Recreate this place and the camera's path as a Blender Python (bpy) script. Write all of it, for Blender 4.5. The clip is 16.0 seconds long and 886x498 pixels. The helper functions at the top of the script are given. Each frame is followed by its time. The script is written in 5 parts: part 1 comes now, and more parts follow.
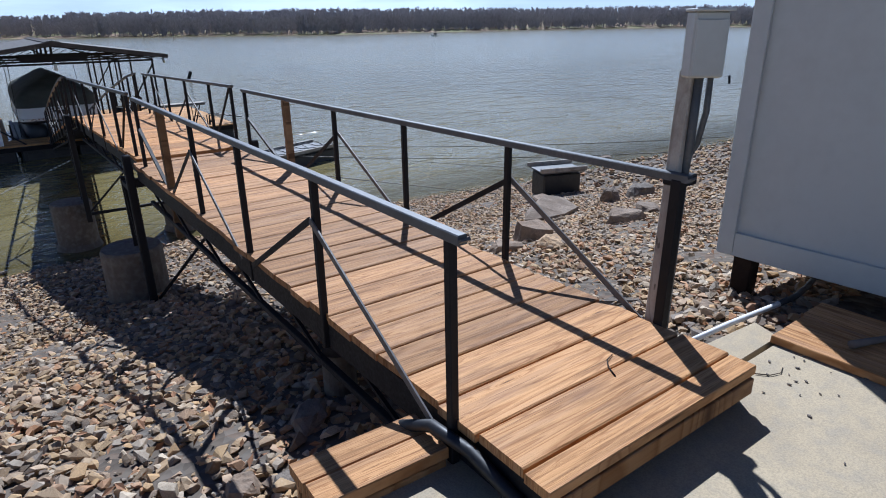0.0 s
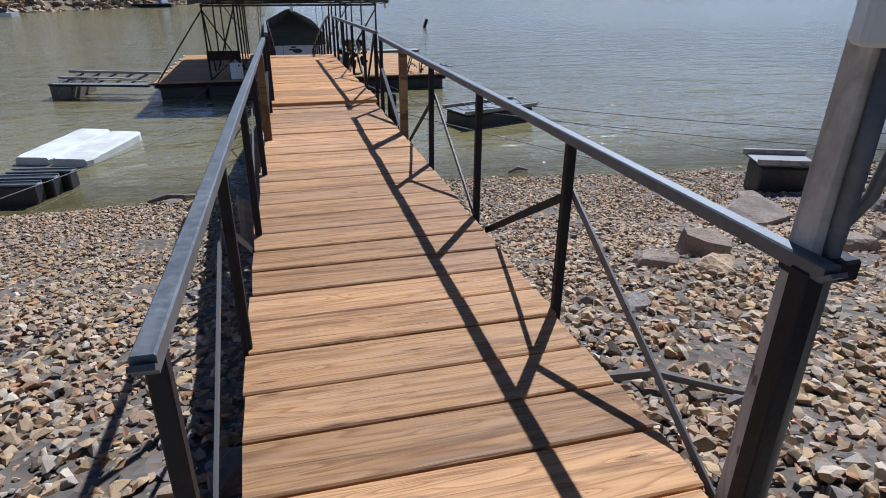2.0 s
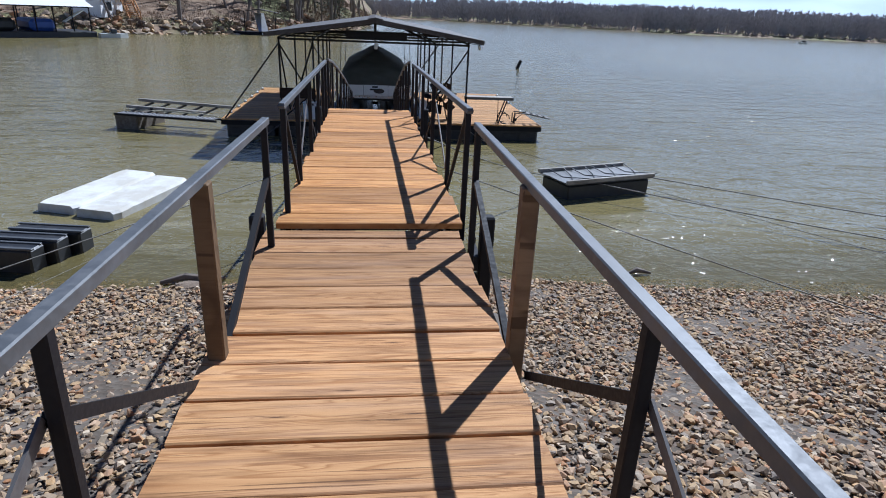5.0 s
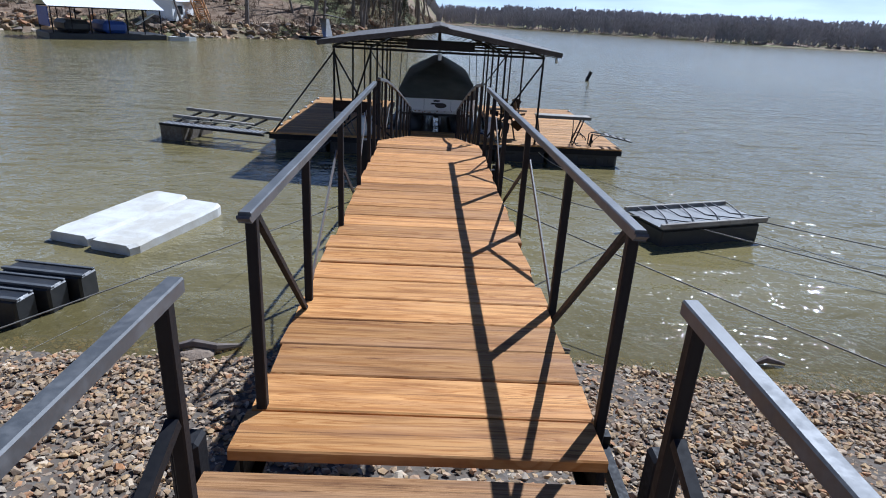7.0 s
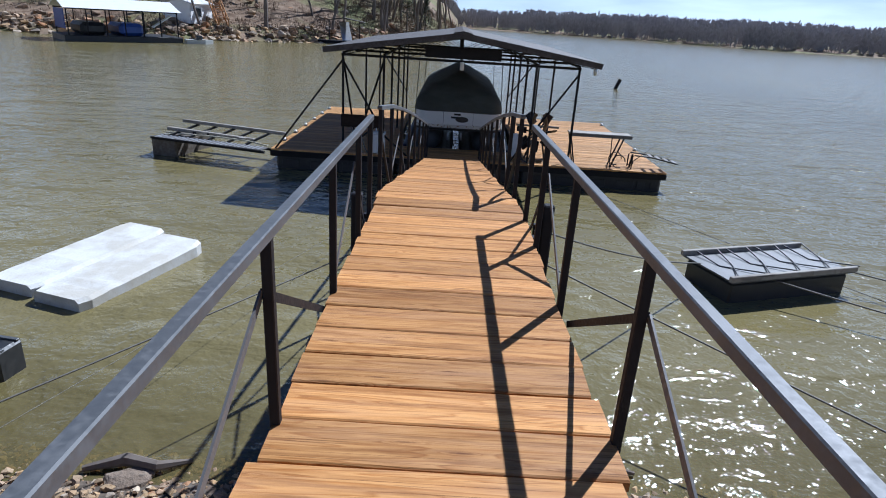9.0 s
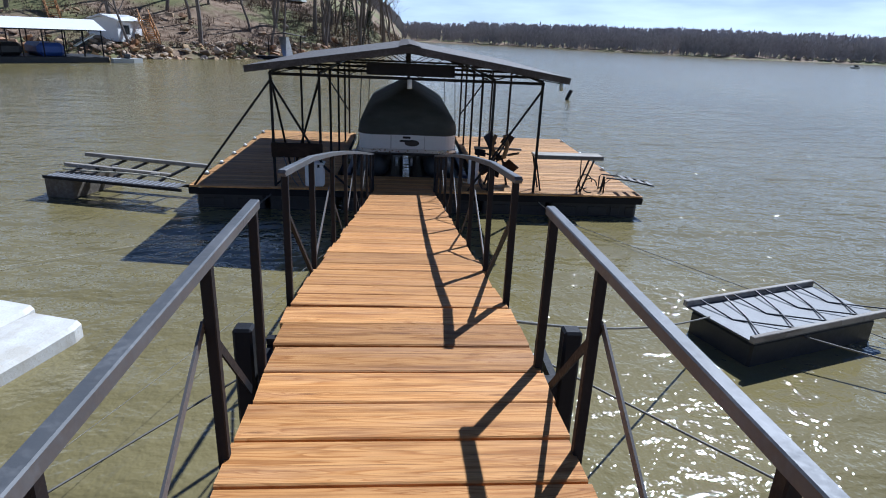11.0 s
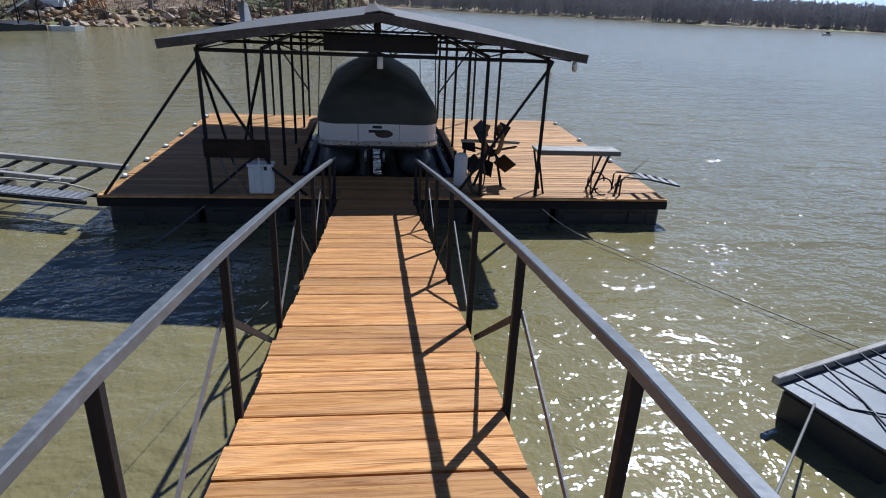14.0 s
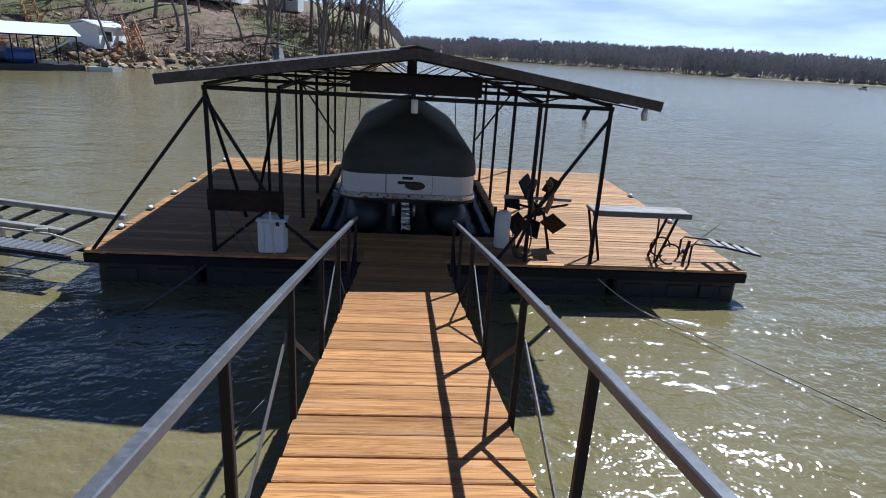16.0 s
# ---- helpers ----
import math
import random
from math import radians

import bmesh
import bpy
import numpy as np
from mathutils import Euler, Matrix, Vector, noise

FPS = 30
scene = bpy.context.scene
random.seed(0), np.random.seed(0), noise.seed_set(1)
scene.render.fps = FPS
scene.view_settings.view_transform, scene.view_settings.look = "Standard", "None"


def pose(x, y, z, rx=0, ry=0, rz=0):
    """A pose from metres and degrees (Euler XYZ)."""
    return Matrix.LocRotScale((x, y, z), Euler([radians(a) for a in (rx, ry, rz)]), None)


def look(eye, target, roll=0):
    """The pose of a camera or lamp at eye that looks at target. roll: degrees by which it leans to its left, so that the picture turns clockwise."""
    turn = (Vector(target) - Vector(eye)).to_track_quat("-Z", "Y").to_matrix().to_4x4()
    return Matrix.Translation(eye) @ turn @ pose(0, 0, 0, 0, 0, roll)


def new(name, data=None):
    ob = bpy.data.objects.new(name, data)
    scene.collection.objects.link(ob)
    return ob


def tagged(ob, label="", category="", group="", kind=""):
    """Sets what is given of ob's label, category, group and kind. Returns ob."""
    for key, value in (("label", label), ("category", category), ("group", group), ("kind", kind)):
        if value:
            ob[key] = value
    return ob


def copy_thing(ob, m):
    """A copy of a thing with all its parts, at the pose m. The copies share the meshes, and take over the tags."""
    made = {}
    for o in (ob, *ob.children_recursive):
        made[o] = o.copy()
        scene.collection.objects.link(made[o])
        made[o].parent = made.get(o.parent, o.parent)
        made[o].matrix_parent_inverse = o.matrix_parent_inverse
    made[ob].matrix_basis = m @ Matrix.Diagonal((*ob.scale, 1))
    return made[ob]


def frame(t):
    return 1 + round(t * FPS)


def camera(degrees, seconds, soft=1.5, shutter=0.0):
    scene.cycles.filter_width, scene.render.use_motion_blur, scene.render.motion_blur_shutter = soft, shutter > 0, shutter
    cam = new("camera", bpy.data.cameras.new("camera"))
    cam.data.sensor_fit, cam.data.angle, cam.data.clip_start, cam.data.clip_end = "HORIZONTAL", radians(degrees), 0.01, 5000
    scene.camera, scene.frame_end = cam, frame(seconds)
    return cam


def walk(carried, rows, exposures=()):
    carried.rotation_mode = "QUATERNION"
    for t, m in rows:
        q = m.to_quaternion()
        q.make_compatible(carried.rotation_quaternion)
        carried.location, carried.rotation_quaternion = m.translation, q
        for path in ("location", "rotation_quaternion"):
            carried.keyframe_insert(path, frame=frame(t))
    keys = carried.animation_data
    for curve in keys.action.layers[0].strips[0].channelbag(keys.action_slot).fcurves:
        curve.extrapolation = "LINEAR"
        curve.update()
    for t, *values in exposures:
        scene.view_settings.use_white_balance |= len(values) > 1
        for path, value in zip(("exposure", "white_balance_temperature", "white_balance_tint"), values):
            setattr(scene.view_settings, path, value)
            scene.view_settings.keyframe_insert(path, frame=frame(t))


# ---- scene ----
cam = camera(72.4, 16.0, soft=1.0)
PATH = [
    (0, (0.0, 0.039, 4.105), (1.097, 1.556, 3.401), -0.8),
    (0.5, (0.419, 0.054, 4.059), (1.42, 1.594, 3.267), 0.3),
    (1, (0.78, 0.101, 4.05), (1.62, 1.712, 3.213), 0.8),
    (1.5, (1.114, 0.314, 4.034), (1.753, 2.008, 3.185), 0.5),
    (2, (1.373, 0.645, 3.983), (1.829, 2.408, 3.157), 0.3),
    (2.5, (1.547, 0.974, 3.973), (1.873, 2.777, 3.171), 0.7),
    (3, (1.652, 1.445, 4.032), (1.903, 3.266, 3.245), 0.9),
    (3.5, (1.799, 1.971, 4.015), (2.016, 3.803, 3.243), 1.5),
    (4, (1.78, 2.57, 4.003), (2.011, 4.404, 3.241), 2.2),
    (4.5, (1.808, 3.249, 3.983), (2.053, 5.089, 3.239), 2.6),
    (7, (1.785, 6.095, 3.981), (1.839, 7.959, 3.26), 3.3),
    (7.5, (1.774, 6.628, 3.991), (1.801, 8.487, 3.255), 3.4),
    (8, (1.766, 7.148, 3.985), (1.772, 9.007, 3.248), 3.6),
    (8.5, (1.722, 7.696, 3.978), (1.718, 9.559, 3.25), 3.6),
    (9, (1.756, 8.218, 3.986), (1.751, 10.086, 3.272), 3.6),
    (9.5, (1.727, 8.744, 3.969), (1.751, 10.621, 3.279), 3.7),
    (10, (1.763, 9.31, 3.937), (1.832, 11.195, 3.273), 3.4),
    (12.5, (1.676, 11.839, 3.957), (1.903, 13.689, 3.231), 2.0),
    (13, (1.674, 12.332, 3.929), (1.919, 14.168, 3.175), 2.2),
    (13.5, (1.737, 12.762, 3.884), (1.985, 14.592, 3.118), 2.4),
    (14, (1.734, 13.246, 3.895), (1.972, 15.081, 3.135), 2.7),
    (14.5, (1.704, 13.702, 3.85), (1.918, 15.555, 3.129), 2.8),
    (15, (1.73, 14.117, 3.839), (1.908, 15.989, 3.157), 3.0),
    (15.5, (1.691, 14.529, 3.764), (1.852, 16.416, 3.12), 3.2),
    (16, (1.696, 14.938, 3.698), (1.853, 16.83, 3.069), 3.5),
]
walk(cam, [(t, look(eye, target, roll)) for t, eye, target, roll in PATH],
     exposures=[(0.0, 0.07, 5250, 10), (16.0, 0.05, 5250, 10)])

# ---- world, sun ----
SUN_AZ, SUN_EL = 35.0, 47.0            # degrees clockwise from +y, and above the horizon
world = bpy.data.worlds.new("world")
scene.world = world
world.use_nodes = True
wn, wl = world.node_tree.nodes, world.node_tree.links
sky = wn.new("ShaderNodeTexSky")
sky.sky_type, sky.sun_disc = "NISHITA", False
sky.sun_elevation, sky.sun_rotation = radians(SUN_EL), radians(SUN_AZ)
sky.air_density, sky.dust_density = 1.0, 0.5
wco = wn.new("ShaderNodeTexCoord")
wmap = wn.new("ShaderNodeMapping")
wmap.inputs["Scale"].default_value = (1.6, 1.6, 9.0)
wnoise = wn.new("ShaderNodeTexNoise")
wnoise.inputs["Scale"].default_value, wnoise.inputs["Detail"].default_value = 2.2, 7.0
wramp = wn.new("ShaderNodeValToRGB")
wramp.color_ramp.elements[0].position, wramp.color_ramp.elements[1].position = 0.44, 0.64
wmix = wn.new("ShaderNodeMixRGB")
wmix.inputs["Color2"].default_value = (36.0, 41.0, 47.0, 1)
wsep = wn.new("ShaderNodeSeparateXYZ")
whaze = wn.new("ShaderNodeValToRGB")          # pale haze that thins out upwards
whaze.color_ramp.elements.new(0.1)
whaze.color_ramp.elements.new(0.3)
for el, (p, c) in zip(whaze.color_ramp.elements, ((0.0, 0.74), (0.06, 0.60), (0.18, 0.34), (0.38, 0.0))):
    el.position, el.color = p, (c, c, c, 1)
wtint = wn.new("ShaderNodeMixRGB")
wtint.blend_type = "MULTIPLY"
wtint.inputs["Fac"].default_value, wtint.inputs["Color2"].default_value = 1.0, (0.52, 0.90, 1.68, 1)
wmax = wn.new("ShaderNodeMixRGB")
wmax.blend_type = "SCREEN"
wmax.inputs["Fac"].default_value = 1.0
wl.new(wco.outputs["Generated"], wmap.inputs["Vector"])
wl.new(wco.outputs["Generated"], wsep.inputs[0])
wl.new(wsep.outputs["Z"], whaze.inputs["Fac"])
wl.new(wmap.outputs["Vector"], wnoise.inputs["Vector"])
wl.new(wnoise.outputs["Fac"], wramp.inputs["Fac"])
wthin = wn.new("ShaderNodeValToRGB")          # cloud cover, thinner overhead
wthin.color_ramp.elements.new(0.2)
for el, (p, c) in zip(wthin.color_ramp.elements, ((0.0, 1.0), (0.16, 0.75), (0.38, 0.04))):
    el.position, el.color = p, (c, c, c, 1)
wcloud = wn.new("ShaderNodeMixRGB")
wcloud.blend_type = "MULTIPLY"
wcloud.inputs["Fac"].default_value = 1.0
wl.new(wsep.outputs["Z"], wthin.inputs["Fac"])
wl.new(wramp.outputs["Color"], wcloud.inputs["Color1"])
wl.new(wthin.outputs["Color"], wcloud.inputs["Color2"])
wl.new(wcloud.outputs["Color"], wmax.inputs["Color1"])
wl.new(whaze.outputs["Color"], wmax.inputs["Color2"])
wl.new(wmax.outputs["Color"], wmix.inputs["Fac"])
wl.new(sky.outputs["Color"], wtint.inputs["Color1"])
wl.new(wtint.outputs["Color"], wmix.inputs["Color1"])
wl.new(wmix.outputs["Color"], wn["Background"].inputs["Color"])
wn["Background"].inputs["Strength"].default_value = 0.024
sun_data = bpy.data.lights.new("sun", "SUN")
sun_data.energy, sun_data.angle, sun_data.color = 6.4, radians(0.53), (1.0, 0.965, 0.92)
sun_way = Vector((math.sin(radians(SUN_AZ)) * math.cos(radians(SUN_EL)), math.cos(radians(SUN_AZ)) * math.cos(radians(SUN_EL)), math.sin(radians(SUN_EL))))
new("sun", sun_data).matrix_world = look(sun_way * 60, (0, 0, 0))


# ---- materials ----
class Nodes:
    """A small builder of node materials."""

    def __init__(self, name, rough=0.6, metal=0.0, spec=0.5):
        self.mat = bpy.data.materials.new(name)
        self.mat.use_nodes = True
        self.tree = self.mat.node_tree
        self.bsdf = self.tree.nodes["Principled BSDF"]
        self.bsdf.inputs["Roughness"].default_value = rough
        self.bsdf.inputs["Metallic"].default_value = metal
        self.bsdf.inputs["Specular IOR Level"].default_value = spec
        self.co = self.node("ShaderNodeTexCoord").outputs["Object"]

    def node(self, kind, **values):
        n = self.tree.nodes.new(kind)
        for key, value in values.items():
            n.inputs[key.replace("_", " ")].default_value = value
        return n

    def link(self, a, b):
        self.tree.links.new(a, b)

    def shifted(self, amount=37.0):
        info = self.node("ShaderNodeObjectInfo")
        mul = self.node("ShaderNodeVectorMath")
        mul.operation = "MULTIPLY_ADD"
        comb = self.node("ShaderNodeCombineXYZ")
        for k in "XYZ":
            self.link(info.outputs["Random"], comb.inputs[k])
        self.link(comb.outputs[0], mul.inputs[0])
        mul.inputs[1].default_value = (amount, amount * 1.7, amount * 0.6)
        self.link(self.co, mul.inputs[2])
        self.co = mul.outputs[0]
        return info.outputs["Random"]

    def noise(self, scale, stretch=(1, 1, 1), detail=5.0, rough=0.55, distortion=0.0):
        m = self.node("ShaderNodeMapping", Scale=stretch)
        self.link(self.co, m.inputs["Vector"])
        n = self.node("ShaderNodeTexNoise", Scale=scale, Detail=detail, Roughness=rough, Distortion=distortion)
        self.link(m.outputs[0], n.inputs["Vector"])
        return n.outputs["Fac"]

    def ramp(self, fac, *stops):
        r = self.node("ShaderNodeValToRGB")
        e = r.color_ramp.elements
        while len(e) < len(stops):
            e.new(0.5)
        for el, (p, c) in zip(e, stops):
            el.position = p
            el.color = (c, c, c, 1) if isinstance(c, (int, float)) else (*c, 1)
        self.link(fac, r.inputs["Fac"])
        return r.outputs["Color"]

    def mix(self, fac, a, b, how="MIX"):
        m = self.node("ShaderNodeMixRGB")
        m.blend_type = how
        for value, slot in ((fac, "Fac"), (a, "Color1"), (b, "Color2")):
            if isinstance(value, (int, float)):
                m.inputs[slot].default_value = value if slot == "Fac" else (value, value, value, 1)
            elif isinstance(value, tuple):
                m.inputs[slot].default_value = (*value, 1)
            else:
                self.link(value, m.inputs[slot])
        return m.outputs["Color"]

    def colour(self, out):
        self.link(out, self.bsdf.inputs["Base Color"])

    def rough(self, out):
        self.link(out, self.bsdf.inputs["Roughness"])

    def bump(self, out, strength=0.3, distance=0.01, after=None):
        b = self.node("ShaderNodeBump", Strength=strength, Distance=distance)
        self.link(out, b.inputs["Height"])
        if after is not None:
            self.link(after, b.inputs["Normal"])
        self.link(b.outputs["Normal"], self.bsdf.inputs["Normal"])
        return b.outputs["Normal"]


def n_mix(a, b, f):
    return tuple(x + (y - x) * f for x, y in zip(a, b))


def wood(name, pale, mid, dark, grey=0.0, rough=0.62):
    n = Nodes(name, rough, spec=0.14)
    rnd = n.shifted()
    streak = n.noise(2.4, (0.3, 2.2, 1.5), 5, 0.55, 0.9)
    # knots: sparse dark eyes that the growth rings swirl round
    m = n.node("ShaderNodeMapping", Scale=(1.0, 2.2, 0.0))
    n.link(n.co, m.inputs["Vector"])
    v = n.node("ShaderNodeTexVoronoi", Scale=2.2)
    n.link(m.outputs[0], v.inputs["Vector"])
    eye = n.ramp(v.outputs["Distance"], (0.0, 1.0), (0.10, 0.55), (0.22, 0.20), (0.42, 0.0))
    swirl = n.node("ShaderNodeMath")
    swirl.operation = "MULTIPLY_ADD"
    swirl.inputs[1].default_value = 0.42
    n.link(eye, swirl.inputs[0])
    n.link(n.noise(1.0, (0.75, 3.0, 1.2), 1.5, 0.4, 0.7), swirl.inputs[2])
    rings = n.node("ShaderNodeMath")
    rings.operation = "MULTIPLY"
    rings.inputs[1].default_value = 10.0
    n.link(swirl.outputs[0], rings.inputs[0])
    ping = n.node("ShaderNodeMath")
    ping.operation = "FRACT"
    n.link(rings.outputs[0], ping.inputs[0])
    late = n.ramp(ping.outputs[0], (0.0, 0.8), (0.55, 0.55), (0.84, 0.0), (1.0, 0.8))
    grain = n.mix(0.52, n.ramp(streak, (0.30, 0.35), (0.70, 0.95)), late)
    fine = n.noise(40.0, (0.14, 3.0, 2.0), 6, 0.65)
    crack = n.noise(9.0, (0.10, 3.4, 1.0), 3, 0.5)
    wide = n.noise(1.3, (1.0, 2.2, 1.0), 5, 0.6)
    blotch = n.noise(3.5, (0.5, 1.6, 1.0), 5, 0.65)
    col = n.ramp(grain, (0.12, n_mix(mid, dark, 0.55)), (0.36, mid), (0.72, pale))
    col = n.mix(n.ramp(fine, (0.36, 0.18), (0.50, 0.0)), col, n_mix(mid, dark, 0.85))
    col = n.mix(n.ramp(blotch, (0.46, 0.0), (0.66, 0.75)), col, n_mix(mid, dark, 0.7))
    tone = n.ramp(rnd, (0.0, 0.56), (0.5, 0.77), (1.0, 0.98))
    col = n.mix(1.0, col, tone, "MULTIPLY")
    worn = n_mix(mid, (0.40, 0.34, 0.28), 0.5)
    col = n.mix(n.ramp(wide, (0.48, 0.0), (0.72, 0.30 + grey)), col, worn)
    col = n.mix(n.ramp(crack, (0.325, 0.7), (0.355, 0.0)), col, n_mix(dark, (0.02, 0.014, 0.01), 0.6))
    knot = n.ramp(v.outputs["Distance"], (0.035, 1.0), (0.065, 0.6), (0.14, 0.0))
    col = n.mix(knot, col, n_mix(dark, (0.05, 0.03, 0.02), 0.4))
    n.colour(col)
    n.rough(n.ramp(fine, (0.3, rough + 0.12), (0.7, rough - 0.1)))
    n.bump(n.mix(0.5, late, fine), 0.4, 0.004)
    return n.mat


def painted(name, base, rough=0.5, metal=0.0, spots=None, amount=0.3, bump=0.15, scale=14.0, spec=0.5):
    n = Nodes(name, rough, metal, spec)
    n.shifted()
    big, small = n.noise(scale * 0.25), n.noise(scale * 2.5, detail=8)
    other = spots or tuple(c * 0.55 for c in base)
    n.colour(n.mix(n.ramp(n.mix(0.5, big, small), (0.46, 0.0), (0.66, amount)), base, other))
    n.rough(n.ramp(small, (0.3, rough - 0.1), (0.7, rough + 0.15)))
    n.bump(small, bump, 0.004)
    return n.mat


M_DECK = wood("deck_wood", (0.72, 0.37, 0.125), (0.52, 0.225, 0.060), (0.16, 0.050, 0.012), 0.0)
M_DECK_OLD = wood("weathered_deck_wood", (0.63, 0.345, 0.145), (0.43, 0.208, 0.078), (0.11, 0.046, 0.019), 0.05, 0.66)
M_DOCK = wood("dock_wood", (0.70, 0.40, 0.155), (0.54, 0.275, 0.092), (0.22, 0.09, 0.03), -0.1)
M_POSTWOOD = wood("brown_post_wood", (0.28, 0.18, 0.095), (0.20, 0.125, 0.066), (0.08, 0.045, 0.025), -0.15, 0.75)
M_GREYWOOD = wood("grey_post_wood", (0.44, 0.41, 0.36), (0.34, 0.31, 0.27), (0.15, 0.13, 0.11), 0.2, 0.75)
M_DARKWOOD = wood("dark_board_wood", (0.055, 0.036, 0.027), (0.040, 0.027, 0.021), (0.02, 0.014, 0.011), -0.3, 0.75)
M_STEEL = painted("dark_painted_steel", (0.012, 0.012, 0.014), 0.6, 0.0, (0.034, 0.030, 0.028), 0.3, 0.12, 22, 0.2)
M_RAIL = painted("grey_rail_paint", (0.075, 0.078, 0.080), 0.48, 0.05, (0.22, 0.22, 0.22), 0.4, 0.12, 18)
M_FLAT = painted("grey_flat_bar", (0.13, 0.125, 0.12), 0.55, 0.15, (0.09, 0.06, 0.045), 0.5, 0.1, 20)
M_GALV = painted("bare_metal", (0.62, 0.63, 0.64), 0.35, 0.8, (0.35, 0.34, 0.33), 0.4, 0.1, 20)
M_FLOAT = painted("black_float_plastic", (0.018, 0.019, 0.021), 0.45, 0.0, (0.07, 0.065, 0.055), 0.4, 0.1, 8)
M_ROOF = painted("grey_roof_metal", (0.13, 0.122, 0.115), 0.75, 0.0, (0.11, 0.10, 0.09), 0.5, 0.1, 5)
M_FASCIA = painted("brown_trim", (0.060, 0.050, 0.043), 0.7, 0.0, (0.15, 0.13, 0.115), 0.6, 0.1, 9, 0.25)
M_WHITE = painted("white_plastic", (0.78, 0.78, 0.76), 0.45, 0.0, (0.55, 0.53, 0.48), 0.3, 0.05, 8)
M_HULL = painted("white_boat_panel", (0.72, 0.72, 0.70), 0.3, 0.0, (0.6, 0.59, 0.56), 0.25, 0.02, 5)
M_ALU = painted("boat_aluminium", (0.55, 0.56, 0.57), 0.3, 0.85, (0.4, 0.4, 0.4), 0.3, 0.03, 6)
M_BLACK = painted("black_rubber", (0.012, 0.012, 0.013), 0.5, 0.0, (0.04, 0.04, 0.04), 0.3, 0.05, 12)
M_BOX = painted("grey_enamel", (0.46, 0.47, 0.44), 0.4, 0.0, (0.36, 0.36, 0.33), 0.35, 0.03, 7)
M_SHED = painted("pale_grey_siding", (0.52, 0.53, 0.50), 0.6, 0.0, (0.43, 0.43, 0.40), 0.35, 0.06, 5)
M_NAVY = painted("navy_rubber", (0.010, 0.016, 0.05), 0.5, 0.0, None, 0.3, 0.03, 6)
M_BLUE = painted("blue_paint", (0.04, 0.09, 0.33), 0.4, 0.0, None, 0.3, 0.03, 6)
M_ORANGE = painted("orange_timber", (0.50, 0.24, 0.08), 0.7, 0.0, None, 0.3, 0.03, 3)
M_ROPE = painted("weathered_cable", (0.13, 0.12, 0.10), 0.6, 0.3, (0.3, 0.29, 0.26), 0.5, 0.1, 30)
M_LITROPE = painted("pale_rope", (0.55, 0.50, 0.36), 0.8, 0.0, None, 0.3, 0.2, 60)


def foam_material():
    n = Nodes("white_foam", 0.75, spec=0.3)
    a, b = n.noise(2.2), n.noise(30.0, detail=6)
    c = n.ramp(a, (0.42, (0.64, 0.63, 0.59)), (0.62, (0.52, 0.49, 0.42)))
    n.colour(n.mix(n.ramp(b, (0.55, 0.0), (0.72, 0.5)), c, (0.45, 0.38, 0.27)))
    n.bump(n.mix(0.4, a, b), 0.5, 0.02)
    return n.mat


def concrete_material(name, base, dark):
    n = Nodes(name, 0.85, spec=0.3)
    n.shifted()
    a, b, c = n.noise(1.5), n.noise(12.0, detail=8), n.noise(140.0, detail=3)
    col = n.mix(n.ramp(a, (0.38, 0.0), (0.66, 0.6)), base, dark)
    col = n.mix(n.ramp(b, (0.45, 0.0), (0.7, 0.45)), col, (0.30, 0.27, 0.22))
    col = n.mix(n.ramp(c, (0.35, 0.35), (0.6, 0.0)), col, (0.16, 0.14, 0.11))
    n.colour(col)
    n.bump(n.mix(0.5, b, c), 0.5, 0.006)
    return n.mat


def stone_material(name, island):
    n = Nodes(name, 0.85, spec=0.25)
    if island:
        rnd = n.node("ShaderNodeNewGeometry").outputs["Random Per Island"]
    else:
        rnd = n.shifted()
    col = n.ramp(rnd, (0.0, (0.10, 0.075, 0.055)), (0.18, (0.46, 0.31, 0.155)), (0.34, (0.22, 0.17, 0.125)), (0.5, (0.52, 0.33, 0.155)),
                 (0.62, (0.31, 0.255, 0.185)), (0.74, (0.40, 0.19, 0.078)), (0.88, (0.55, 0.45, 0.32)), (1.0, (0.17, 0.145, 0.125)))
    a, b = n.noise(14.0), n.noise(70.0, detail=6)
    col = n.mix(n.ramp(a, (0.4, 0.0), (0.7, 0.45)), col, (0.23, 0.15, 0.09))
    col = n.mix(n.ramp(b, (0.5, 0.0), (0.75, 0.22)), col, (0.55, 0.49, 0.40))
    n.colour(col)
    n.bump(n.mix(0.5, a, b), 0.5, 0.012)
    return n.mat


